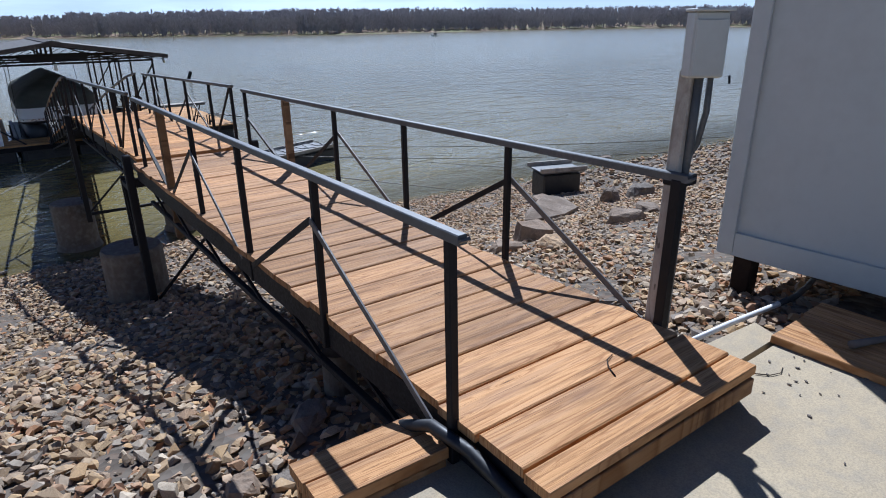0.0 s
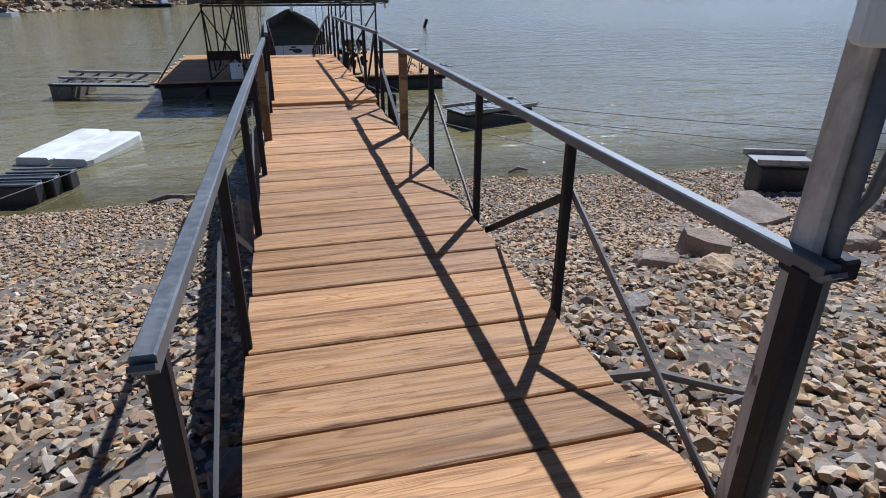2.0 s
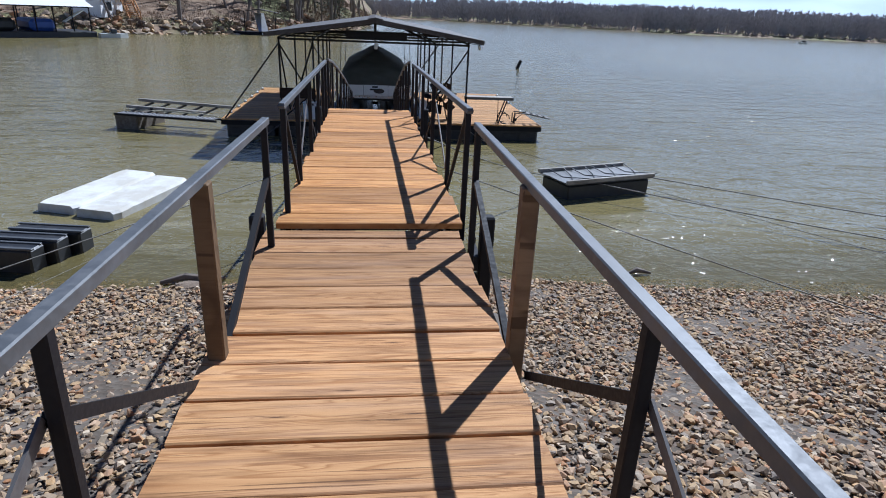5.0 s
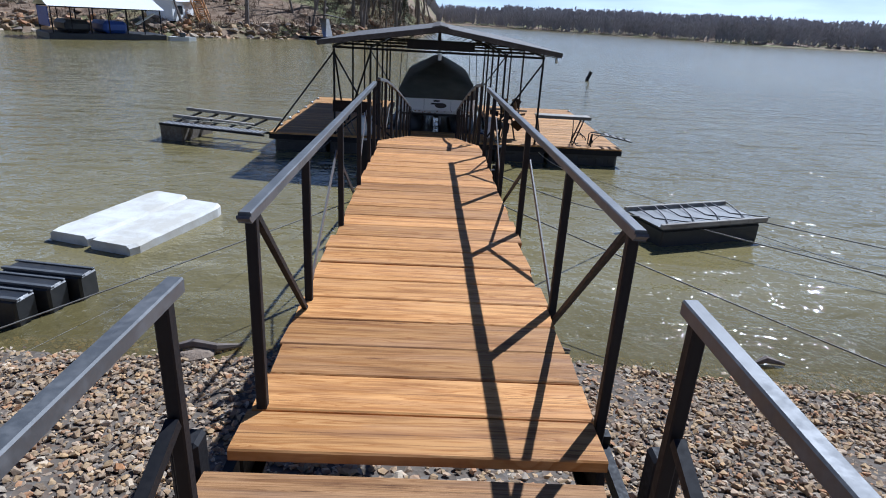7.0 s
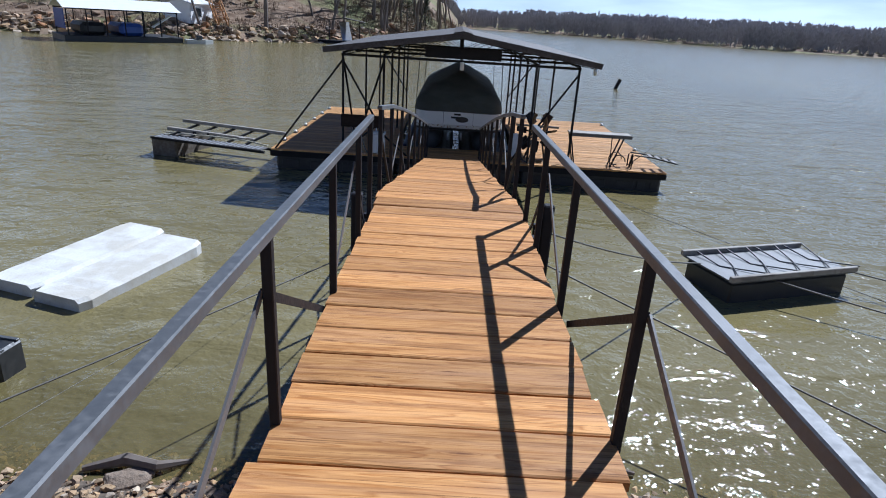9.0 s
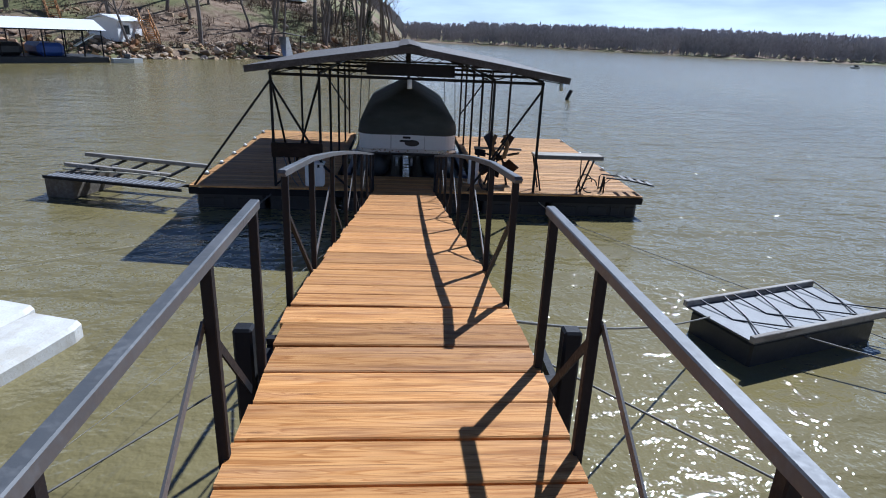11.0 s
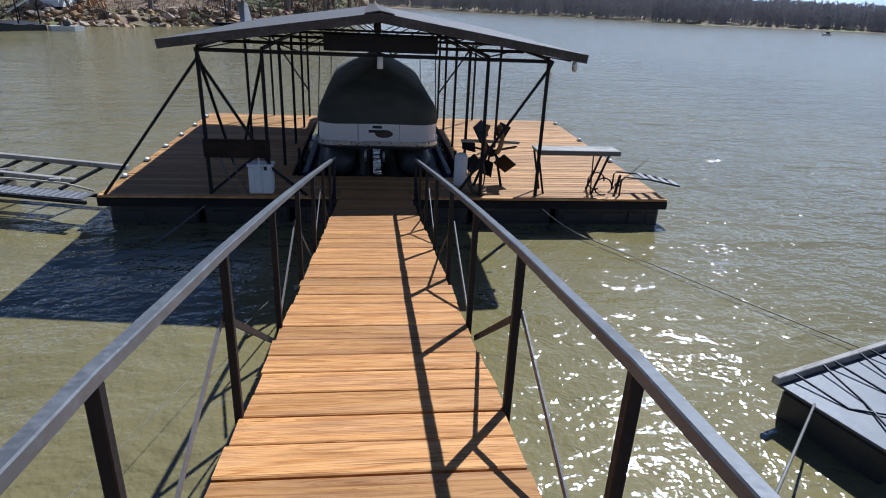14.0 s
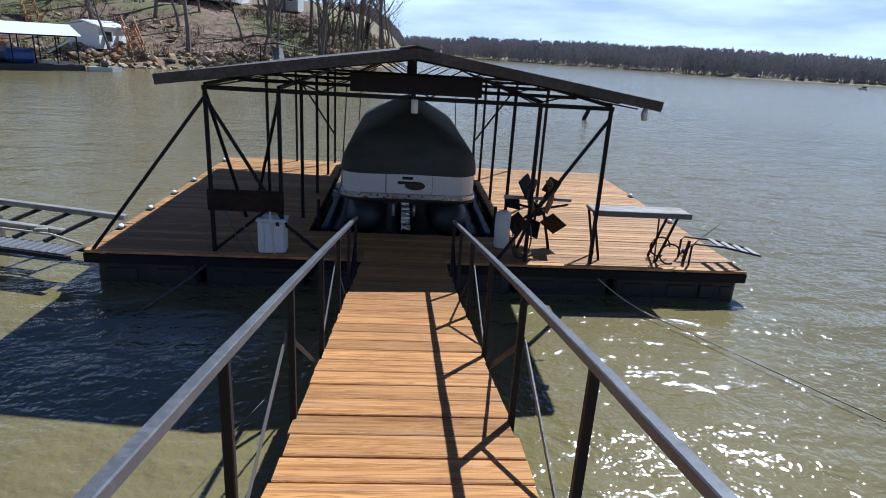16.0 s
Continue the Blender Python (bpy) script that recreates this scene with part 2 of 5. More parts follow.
def ground_material():
    n = Nodes("shore_gravel", 0.9, spec=0.2)
    v = n.node("ShaderNodeTexVoronoi", Scale=16.0)
    n.link(n.co, v.inputs["Vector"])
    sep = n.node("ShaderNodeSeparateXYZ")
    n.link(n.co, sep.inputs[0])
    cell = n.node("ShaderNodeSeparateColor")
    n.link(v.outputs["Color"], cell.inputs[0])
    stones = n.ramp(cell.outputs[0], (0.0, (0.15, 0.13, 0.11)), (0.3, (0.29, 0.24, 0.19)), (0.6, (0.33, 0.30, 0.26)), (0.8, (0.33, 0.21, 0.14)), (1.0, (0.42, 0.38, 0.33)))
    big, mid = n.noise(0.09, detail=6), n.noise(1.1, detail=8)
    near = n.mix(n.ramp(mid, (0.4, 0.0), (0.7, 0.6)), stones, (0.20, 0.155, 0.11))
    leaf = n.mix(n.ramp(mid, (0.35, 0.0), (0.62, 1.0)), (0.15, 0.095, 0.058), (0.27, 0.195, 0.13))
    far = n.mix(n.ramp(big, (0.46, 0.0), (0.58, 0.85)), leaf, (0.16, 0.165, 0.062))
    away = n.node("ShaderNodeMapRange")
    n.link(sep.outputs["Y"], away.inputs["Value"])
    away.inputs["From Min"].default_value, away.inputs["From Max"].default_value = 40, 60
    # near ground is mixed dark: shade in the gaps between stones, put into colour
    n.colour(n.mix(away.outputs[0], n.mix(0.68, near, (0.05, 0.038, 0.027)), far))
    n.bump(n.mix(0.6, v.outputs["Distance"], mid), 0.9, 0.04)
    return n.mat


def water_material():
    n = Nodes("lake_water", 0.04, spec=0.8)
    n.bsdf.inputs["IOR"].default_value = 1.45
    n.bsdf.inputs["Coat Weight"].default_value, n.bsdf.inputs["Coat Roughness"].default_value, n.bsdf.inputs["Coat IOR"].default_value = 0.022, 0.28, 1.33
    murk = n.noise(0.10, (1, 0.6, 1), 4)
    n.colour(n.ramp(murk, (0.35, (0.168, 0.139, 0.056)), (0.65, (0.210, 0.174, 0.074))))
    ripple = n.noise(3.4, (1.1, 1.2, 1), 2, 0.5, 0.3)
    chop = n.noise(0.8, (0.9, 1.7, 1), 3, 0.5, 0.4)
    fine = n.noise(15.0, (1.0, 1.0, 1), 1, 0.5, 0.2)
    swell = n.noise(0.24, (0.8, 2.4, 1), 2, 0.5, 0.5)
    rolling = n.bump(swell, 1.0, 0.15)
    first = n.bump(chop, 0.9, 0.115, rolling)
    second = n.bump(ripple, 0.95, 0.034, first)
    third = n.bump(fine, 0.95, 0.0105, second)
    n.link(third, n.bsdf.inputs["Coat Normal"])
    clear = n.node("ShaderNodeBsdfTransparent")
    clear.inputs[0].default_value = (0.80, 0.76, 0.55, 1)
    sep = n.node("ShaderNodeSeparateXYZ")
    n.link(n.co, sep.inputs[0])
    open_water = n.node("ShaderNodeMapRange")      # small waves that blend together far out
    n.link(sep.outputs["Y"], open_water.inputs["Value"])
    open_water.inputs["From Min"].default_value, open_water.inputs["From Max"].default_value = 22, 60
    open_water.inputs["To Min"].default_value, open_water.inputs["To Max"].default_value = 0.06, 0.14
    n.rough(open_water.outputs[0])
    rim = n.node("ShaderNodeMapRange")
    n.link(sep.outputs["Y"], rim.inputs["Value"])
    rim.inputs["From Min"].default_value, rim.inputs["From Max"].default_value = 12.2, 15.2
    rim.inputs["To Min"].default_value, rim.inputs["To Max"].default_value = 0.45, 1.0
    mix = n.node("ShaderNodeMixShader")
    n.link(rim.outputs[0], mix.inputs[0])
    n.link(clear.outputs[0], mix.inputs[1])
    n.link(n.bsdf.outputs[0], mix.inputs[2])
    n.link(mix.outputs[0], n.tree.nodes["Material Output"].inputs["Surface"])
    return n.mat


def cover_material():
    n = Nodes("boat_cover_canvas", 0.8, spec=0.2)
    a, b = n.noise(1.5, (1, 1, 2.5), 5), n.noise(120.0, detail=2)
    n.colour(n.ramp(a, (0.35, (0.062, 0.066, 0.058)), (0.65, (0.088, 0.092, 0.080))))
    n.bump(n.mix(0.25, a, b), 0.6, 0.05)
    return n.mat


M_FOAM = foam_material()
M_CONCRETE = concrete_material("grey_concrete", (0.46, 0.370, 0.240), (0.32, 0.25, 0.16))
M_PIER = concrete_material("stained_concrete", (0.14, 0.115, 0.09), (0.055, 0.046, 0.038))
M_STONE = stone_material("rubble_stone", True)
M_ROCK = stone_material("loose_stone", False)
def boulder_material(name, low, mid, high):
    n = Nodes(name, 0.88, spec=0.2)
    rnd = n.shifted()
    a, b = n.noise(3.0, (1, 1, 2.5), 7), n.noise(26.0, detail=8)
    col = n.ramp(a, (0.3, low), (0.55, mid), (0.75, high))
    col = n.mix(n.ramp(rnd, (0.0, 0.0), (1.0, 0.5)), col, (0.34, 0.22, 0.13))
    n.colour(n.mix(n.ramp(b, (0.45, 0.0), (0.7, 0.6)), col, (0.13, 0.11, 0.09)))
    n.bump(n.mix(0.5, a, b), 0.8, 0.04)
    return n.mat


M_BOULDER = boulder_material("grey_limestone", (0.10, 0.085, 0.07), (0.20, 0.17, 0.14), (0.33, 0.28, 0.22))
M_TANROCK = boulder_material("tan_limestone", (0.24, 0.15, 0.08), (0.46, 0.30, 0.16), (0.55, 0.40, 0.25))
M_GROUND = ground_material()
M_WATER = water_material()
M_COVER = cover_material()
M_BARK = painted("grey_bark", (0.17, 0.14, 0.115), 0.9, 0.0, (0.09, 0.07, 0.055), 0.6, 0.4, 4)
M_TWIG = painted("winter_twigs", (0.15, 0.118, 0.095), 0.95, 0.0, (0.10, 0.08, 0.065), 0.5, 0.1, 2)
# paler than bare wood: distance haze and light through twigs put into the colour
M_FARWOOD = painted("hazed_winter_wood", (0.36, 0.335, 0.33), 0.95, 0.0, (0.19, 0.178, 0.185), 0.7, 0.1, 0.3)
M_CEDAR = painted("cedar_needles", (0.035, 0.05, 0.025), 0.9, 0.0, None, 0.5, 0.2, 6)
M_LEAF = painted("dry_leaf", (0.30, 0.15, 0.07), 0.85, 0.0, (0.16, 0.08, 0.04), 0.5, 0.2, 30)
M_DARKGLASS = painted("dark_window_glass", (0.03, 0.035, 0.04), 0.08, 0.0, None, 0.2, 0.0, 3)


# ---- mesh helpers ----
def box(bm, c, s, turn=None, cut=0.0):
    """A box of size s round c, its edges cut by that much."""
    m = Matrix.Translation(c) @ (turn.to_4x4() if turn else Matrix.Identity(4)) @ Matrix.Diagonal((*s, 1))
    made = bmesh.ops.create_cube(bm, size=1.0, matrix=m)
    if cut:
        edges = list({e for v in made["verts"] for e in v.link_edges})
        bmesh.ops.bevel(bm, geom=edges, offset=cut, segments=1, affect="EDGES")
    return bm


def beam(bm, a, b, w, h, cut=0.0, up=(0, 0, 1)):
    """A bar from a to b, w wide and h high."""
    a, b = Vector(a), Vector(b)
    y = (b - a).normalized()
    u = Vector(up)
    if abs(y.dot(u)) > 0.98:
        u = Vector((0, 1, 0))
    x = y.cross(u).normalized()
    z = x.cross(y)
    return box(bm, (a + b) / 2, (w, (b - a).length, h), Matrix((x, y, z)).transposed(), cut)


def tube(bm, points, r, sides=8, taper=None):
    """A round bar along the points."""
    pts = [Vector(p) for p in points]
    rings = []
    for i, p in enumerate(pts):
        d = (pts[min(i + 1, len(pts) - 1)] - pts[max(i - 1, 0)]).normalized()
        u = Vector((0, 0, 1)) if abs(d.z) < 0.9 else Vector((1, 0, 0))
        x = d.cross(u).normalized()
        y = x.cross(d)
        rad = taper[i] if taper else r
        rings.append([bm.verts.new(p + (x * math.cos(2 * math.pi * k / sides) + y * math.sin(2 * math.pi * k / sides)) * rad) for k in range(sides)])
    for a, b in zip(rings, rings[1:]):
        for k in range(sides):
            bm.faces.new((a[k], a[(k + 1) % sides], b[(k + 1) % sides], b[k]))
    bm.faces.new(rings[0][::-1])
    bm.faces.new(rings[-1])
    return bm


def prism(bm, outline, y0, y1, axis="y"):
    """An outline in (x, z) pushed along y, or in (x, y) pushed along z."""
    def at(p, q):
        return (p[0], q, p[1]) if axis == "y" else (p[0], p[1], q)
    a = [bm.verts.new(at(p, y0)) for p in outline]
    b = [bm.verts.new(at(p, y1)) for p in outline]
    n = len(outline)
    for i in range(n):
        bm.faces.new((a[i], a[(i + 1) % n], b[(i + 1) % n], b[i]))
    bm.faces.new(a[::-1])
    bm.faces.new(b)
    return bm


def done(name, bm, mat, smooth=False):
    bmesh.ops.recalc_face_normals(bm, faces=bm.faces)
    me = bpy.data.meshes.new(name)
    bm.to_mesh(me)
    bm.free()
    me.materials.append(mat)
    if smooth:
        me.shade_smooth()
    return me


def part(name, bm, material, parent, label="", smooth=False):
    ob = new(name, done(name, bm, material, smooth))
    ob.parent = parent
    return tagged(ob, label)


def single(name, bm, material, label, category, group="", kind="", smooth=False):
    return tagged(new(name, done(name, bm, material, smooth)), label, category, group, kind)


def empty(name, at, label, category, group="", kind=""):
    ob = new(name)
    ob.location = at
    ob.empty_display_size = 0.1
    return tagged(ob, label, category, group, kind)


def B():
    return bmesh.new()


def sag(a, b, drop, n=14):
    a, b = Vector(a), Vector(b)
    return [a.lerp(b, i / n) - Vector((0, 0, drop * 4 * (i / n) * (1 - i / n))) for i in range(n + 1)]


# ---- ground and water ----
def lerp1(v, xs, ys):
    return np.interp(v, xs, ys)


def height(x, y):
    """The height of the ground at arrays x and y."""
    yy = y + lerp1(x, [-30, -5, 4, 9, 14, 30], [0.6, 0.25, -0.1, 0.6, 1.0, 1.6])
    near = lerp1(yy, [-200, -30, -4, 1.3, 2.0, 3.2, 6.0, 8.6, 12.45, 16, 26], [9, 5, 2.5, 2.36, 2.16, 1.98, 1.30, 0.70, 0.0, -0.8, -1.8])
    near = near + 0.15 * np.exp(-((x - 3.2) ** 2 / 0.8 + (y - 1.7) ** 2 / 0.4))
    ys = lerp1(x, [-400, -44, -27, -18, -8, -1, 1, 3], [20, 74, 80, 89, 104, 126, 150, 900])
    head = lerp1((y - ys) * 0.72, [-10, 0, 2.5, 6, 12, 18, 30, 60, 200], [-1.8, 0, 1.1, 1.9, 4.2, 6.6, 9.0, 12.0, 16.0])
    head = np.where(head > 0, head * lerp1(x, [-14, -4, 1, 3], [1, 0.6, 0.25, 0.1]), head)
    head = np.where(x > 3, -1.8, head)
    az = np.degrees(np.arctan2(x, np.maximum(y, -1e6)))
    r = np.hypot(x, y)
    rim = lerp1(az, [-180, -60, -5, 2, 26, 57, 80, 120, 180], [900, 600, 310, 295, 245, 330, 380, 700, 900])
    far = lerp1(r - rim, [-20, 0, 6, 60, 260, 700], [-1.8, 0, 1.0, 3.6, 8.0, 12.0])
    return np.maximum(np.maximum(near, head), far)


def spread(lo, hi, step, out, grow=1.16):
    mid = list(np.arange(lo, hi, step))
    a, b, s = [lo], [hi], step
    while a[-1] > -out:
        s = min(s * grow, 60)
        a.append(a[-1] - s)
    s = step
    while b[-1] < out:
        s = min(s * grow, 60)
        b.append(b[-1] + s)
    return np.array(a[:0:-1] + mid + b)


gx, gy = spread(-9, 15, 0.14, 1300), np.unique(np.concatenate([spread(-2, 14, 0.14, 1300), np.arange(60, 150, 2.0)]))
GX, GY = np.meshgrid(gx, gy)
GZ = height(GX, GY)
for iy in range(len(gy)):
    for ix in range(len(gx)):
        px, py = gx[ix], gy[iy]
        if -10 < px < 16 and -3 < py < 15:
            GZ[iy, ix] += 0.05 * noise.noise((px * 0.9, py * 0.9, 0)) + 0.025 * noise.noise((px * 3.1, py * 3.1, 4))
        elif py > 40 and GZ[iy, ix] > 0.1:
            GZ[iy, ix] += 0.7 * noise.noise((px * 0.12, py * 0.12, 0)) * min(1, GZ[iy, ix] / 3)
me = bpy.data.meshes.new("ground")
nx, ny = len(gx), len(gy)
idx = np.arange(nx * ny).reshape(ny, nx)
quads = np.stack([idx[:-1, :-1], idx[:-1, 1:], idx[1:, 1:], idx[1:, :-1]], -1).reshape(-1, 4)
me.from_pydata(np.stack([GX, GY, GZ], -1).reshape(-1, 3).tolist(), [], quads.tolist())
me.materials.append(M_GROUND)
me.shade_smooth()
ground = tagged(new("ground", me), "sloping gravel lake shore with low hills beyond", "ground", kind="structure")


def ground_z(x, y):
    return float(height(np.array([x]), np.array([y]))[0])


bm = B()
for x0, x1 in ((-1300, 1300),):
    vs = [bm.verts.new(p) for p in ((x0, 8, 0), (x1, 8, 0), (x1, 1300, 0), (x0, 1300, 0))]
    bm.faces.new(vs)
single("water", bm, M_WATER, "murky olive lake water with small wind ripples", "water", kind="structure")


# ---- gangways ----
def plank_mesh(name, length, mat, rng):
    """A plank one metre wide in y, to be scaled to its width; chamfered, with an uneven end."""
    bm = B()
    l, t, c = length / 2, 0.04, 0.005
    ends = [(-l - rng.uniform(0, 0.012), l + rng.uniform(0, 0.012)) for _ in (0, 1)]
    prof = [(-0.5, -t), (0.5, -t), (0.5, -c), (0.47, 0.0), (-0.47, 0.0), (-0.5, -c)]
    rings = []
    for side in (0, 1):
        rings.append([bm.verts.new((ends[0][side] * (0.5 - y) + ends[1][side] * (0.5 + y), y, z)) for y, z in prof])
    for i in range(6):
        bm.faces.new((rings[0][i], rings[0][(i + 1) % 6], rings[1][(i + 1) % 6], rings[1][i]))
    bm.faces.new(rings[0][::-1])
    bm.faces.new(rings[1])
    return done(name, bm, mat)


def gangway(y0, y1, z0, z1, xl, xr, rail_h, posts, a_frames, mat, label, widths, lead, seed, rails, wood_post=None, turn=0.0, bow=0.0):
    """A walkway with a plank deck, steel side beams and handrails. posts: their y; a_frames: which posts carry an A brace."""
    rng = random.Random(seed)
    slope = (z1 - z0) / (y1 - y0)

    def dz(y):
        return z0 + slope * (y - y0)
    thing = empty("gangway", ((xl + xr) / 2, y0, dz(y0)), label, "gangway", "gangway sections to the dock")
    off = Matrix.Translation(-thing.location)

    def put(name, bm, m, label=""):
        bm.transform(off)
        return part(name, bm, m, thing, label)
    meshes = [plank_mesh("plank", xr - xl, mat, rng) for _ in range(5)]
    tilt = math.atan(slope)
    y = y0
    while y < y1 - 0.05:
        w = min(widths[0] if y == y0 else widths[1], y1 - y)
        p = new("plank", rng.choice(meshes))
        p.parent = thing
        p.location = Vector(((xl + xr) / 2 + rng.uniform(-0.012, 0.012), y + w / 2, dz(y + w / 2) + rng.uniform(-0.003, 0.003))) - thing.location
        p.rotation_euler = (tilt + rng.uniform(-0.006, 0.006), rng.uniform(-0.003, 0.003), rng.uniform(-0.003, 0.003))
        if rng.random() < 0.5:
            p.rotation_euler[2] += math.pi
            p.rotation_euler[0] *= -1
        p.scale = (1, w - rng.choice((0.006, 0.008, 0.010, 0.013, 0.016)), 1)
        y += w
    for x, sx in ((xl, -1), (xr, 1)):
        # side beam with flanges, and the truss chord under it
        xs = x - sx * 0.03
        b = B()
        ends = []
        for ye in (y0 + 0.05, y1 - 0.03):
            ends.append([b.verts.new((xs + sx * u, ye, dz(ye) + v)) for u, v in ((0.025, -0.044), (-0.025, -0.044), (-0.025, -0.054), (0.013, -0.054), (0.013, -0.184), (-0.025, -0.184), (-0.025, -0.194), (0.025, -0.194))])
        for i in range(8):
            b.faces.new((ends[0][i], ends[0][(i + 1) % 8], ends[1][(i + 1) % 8], ends[1][i]))
        b.faces.new(ends[0][::-1])
        b.faces.new(ends[1])
        put("side_beam", b, M_STEEL)
        ya, yb = y0 + 0.9, y1 - 0.5
        put("lower_chord", beam(B(), (xs, ya, dz(ya) - 0.36), (xs, yb, dz(yb) - 0.36), 0.04, 0.04, 0.004), M_STEEL)
        k = ya
        while k < yb:
            put("strut", beam(B(), (xs, k, dz(k) - 0.345), (xs, min(k + 0.45, yb), dz(k) - 0.2), 0.02, 0.02), M_STEEL)
            k += 0.9
        ra, rb = rails[0] if sx < 0 else rails[1]

        def rx(y):
            return ra + (rb - ra) * (y - posts[0]) / (posts[-1] - posts[0])
        def rz(y):
            u = min(max((y - posts[0]) / (posts[-1] - posts[0]), 0.0), 1.0)
            return dz(y) + rail_h + bow * math.sin(math.pi * u ** 0.6)
        ys, ye = posts[0] - lead, posts[-1] + lead
        rail, rings = B(), []
        for q in [ys] + posts[1:-1] + [ye]:
            rings.append([rail.verts.new((rx(q) + u, q, rz(q) + v)) for u, v in ((-0.020, -0.038), (0.020, -0.038), (0.020, -0.006), (0.016, -0.002), (-0.016, -0.002), (-0.020, -0.006))])
        for r0, r1 in zip(rings, rings[1:]):
            for k in range(6):
                rail.faces.new((r0[k], r0[(k + 1) % 6], r1[(k + 1) % 6], r1[k]))
        rail.faces.new(rings[0][::-1])
        rail.faces.new(rings[-1])
        put("handrail", rail, M_RAIL, "grey painted steel handrail worn bright on top")
        put("end_cap", beam(B(), (rx(ys), ys - 0.006, rz(ys) - 0.028), (rx(ys), ys, rz(ys) - 0.020), 0.040, 0.036), M_RAIL)
        for i, py in enumerate(posts):
            if wood_post == i:
                put("post", beam(B(), (rx(py), py, dz(py) - 0.5), (rx(py), py, rz(py) - 0.032), 0.068, 0.068, 0.006), M_POSTWOOD, "square brown timber post")
                continue
            put("post", beam(B(), (rx(py), py, dz(py) - 0.2), (rx(py), py + rng.uniform(-0.012, 0.012), rz(py) - 0.030), 0.050 if seed == 3 and i == 0 and sx > 0 else 0.036, 0.050 if seed == 3 and i == 0 and sx > 0 else 0.036, 0.004), M_STEEL)
        for i in a_frames:
            py = posts[i]
            for j, m in ((i - 1, M_FLAT), (i + 1, M_STEEL)):
                if 0 <= j < len(posts):
                    q = posts[j] + (0.10 if j < i else -0.10)
                    put("brace", beam(B(), (rx(py) + sx * 0.028, py, dz(py) + rail_h * 0.68), (rx(q) + sx * 0.028, q, dz(q) - 0.06), 0.008, 0.034), m, "flat steel brace")
        if 1 not in a_frames:
            put("brace", beam(B(), (rx(posts[0]), posts[0] + 0.03, dz(posts[0]) + rail_h * (0.66 if seed == 8 else 0.97)), (rx(posts[1]), posts[1] - 0.03, dz(posts[1]) - 0.06), 0.022, 0.022), M_STEEL)
        if len(posts) - 2 not in a_frames:
            put("brace", beam(B(), (rx(posts[-1]), posts[-1] - 0.03, dz(posts[-1]) + rail_h * 0.55), (rx(posts[-2]), posts[-2] + 0.1, dz(posts[-2]) - 0.05), 0.03, 0.03), M_STEEL)
    for k in range(1, int((y1 - y0) / 1.2)):
        ym = y0 + k * 1.2
        put("cross_member", beam(B(), (xl + 0.01, ym, dz(ym) - 0.1), (xr - 0.01, ym, dz(ym) - 0.1), 0.05, 0.08), M_STEEL)
    thing.rotation_euler = (0, 0, radians(turn))
    return thing


GANG1 = gangway(1.05, 7.58, 2.725, 2.648, 1.15, 2.365, 0.745, [1.55, 2.68, 3.82, 4.97, 6.06, 7.30], [1, 3], M_DECK_OLD,
                "gangway with weathered brown planks and dark steel rails", (0.135, 0.2405), 0.06, 3, ((1.128, 1.215), (2.387, 2.405)), wood_post=4)
GANG2 = gangway(7.64, 13.36, 2.675, 2.532, 1.205, 2.40, 0.735, [7.88, 8.78, 9.99, 11.14, 12.1, 12.72], [2, 4], M_DECK,
                "level gangway with orange-brown planks and dark steel rails", (0.22, 0.2405), 0.06, 5, ((1.24, 1.19), (2.435, 2.41)), turn=0.45)
GANG3 = gangway(13.40, 23.95, 2.522, 0.62, 1.150, 2.335, 0.742, [13.5, 14.40, 15.54, 16.7, 17.85, 19.0, 20.15, 21.2, 22.1], [2, 4, 6], M_DECK,
                "sloping orange-brown plank gangway running down to the dock", (0.241, 0.2362), 0.06, 8, ((1.132, 1.135), (2.352, 2.345)), turn=-0.45, bow=0.08)

hb = beam(B(), (1.17, 1.075, 2.64), (2.345, 1.075, 2.64), 0.05, 0.078, 0.004)
hb.transform(Matrix.Translation(-GANG1.location))
part("header_board", hb, M_DECK_OLD, GANG1)


# ---- landing on the shore ----
bm = B()
prism(bm, [(-6.0, -7.0), (7.5, -7.0), (7.5, 0.72), (2.98, 0.86), (3.00, 1.255), (2.50, 1.25), (1.17, 1.28), (1.20, 1.60), (0.66, 1.66), (0.55, 1.15), (-6.0, 1.0)], 2.30, 2.53, "z")
single("pavement_1", bm, M_CONCRETE, "pale grey concrete landing slab in front of the gangway", "concrete slab", kind="structure")
bm = prism(B(), [(2.53, 1.275), (3.06, 1.285), (3.12, 1.44), (2.60, 1.47)], 2.32, 2.535, "z")
single("pavement_2", bm, M_CONCRETE, "small worn concrete pad beside the landing", "concrete slab", kind="structure")


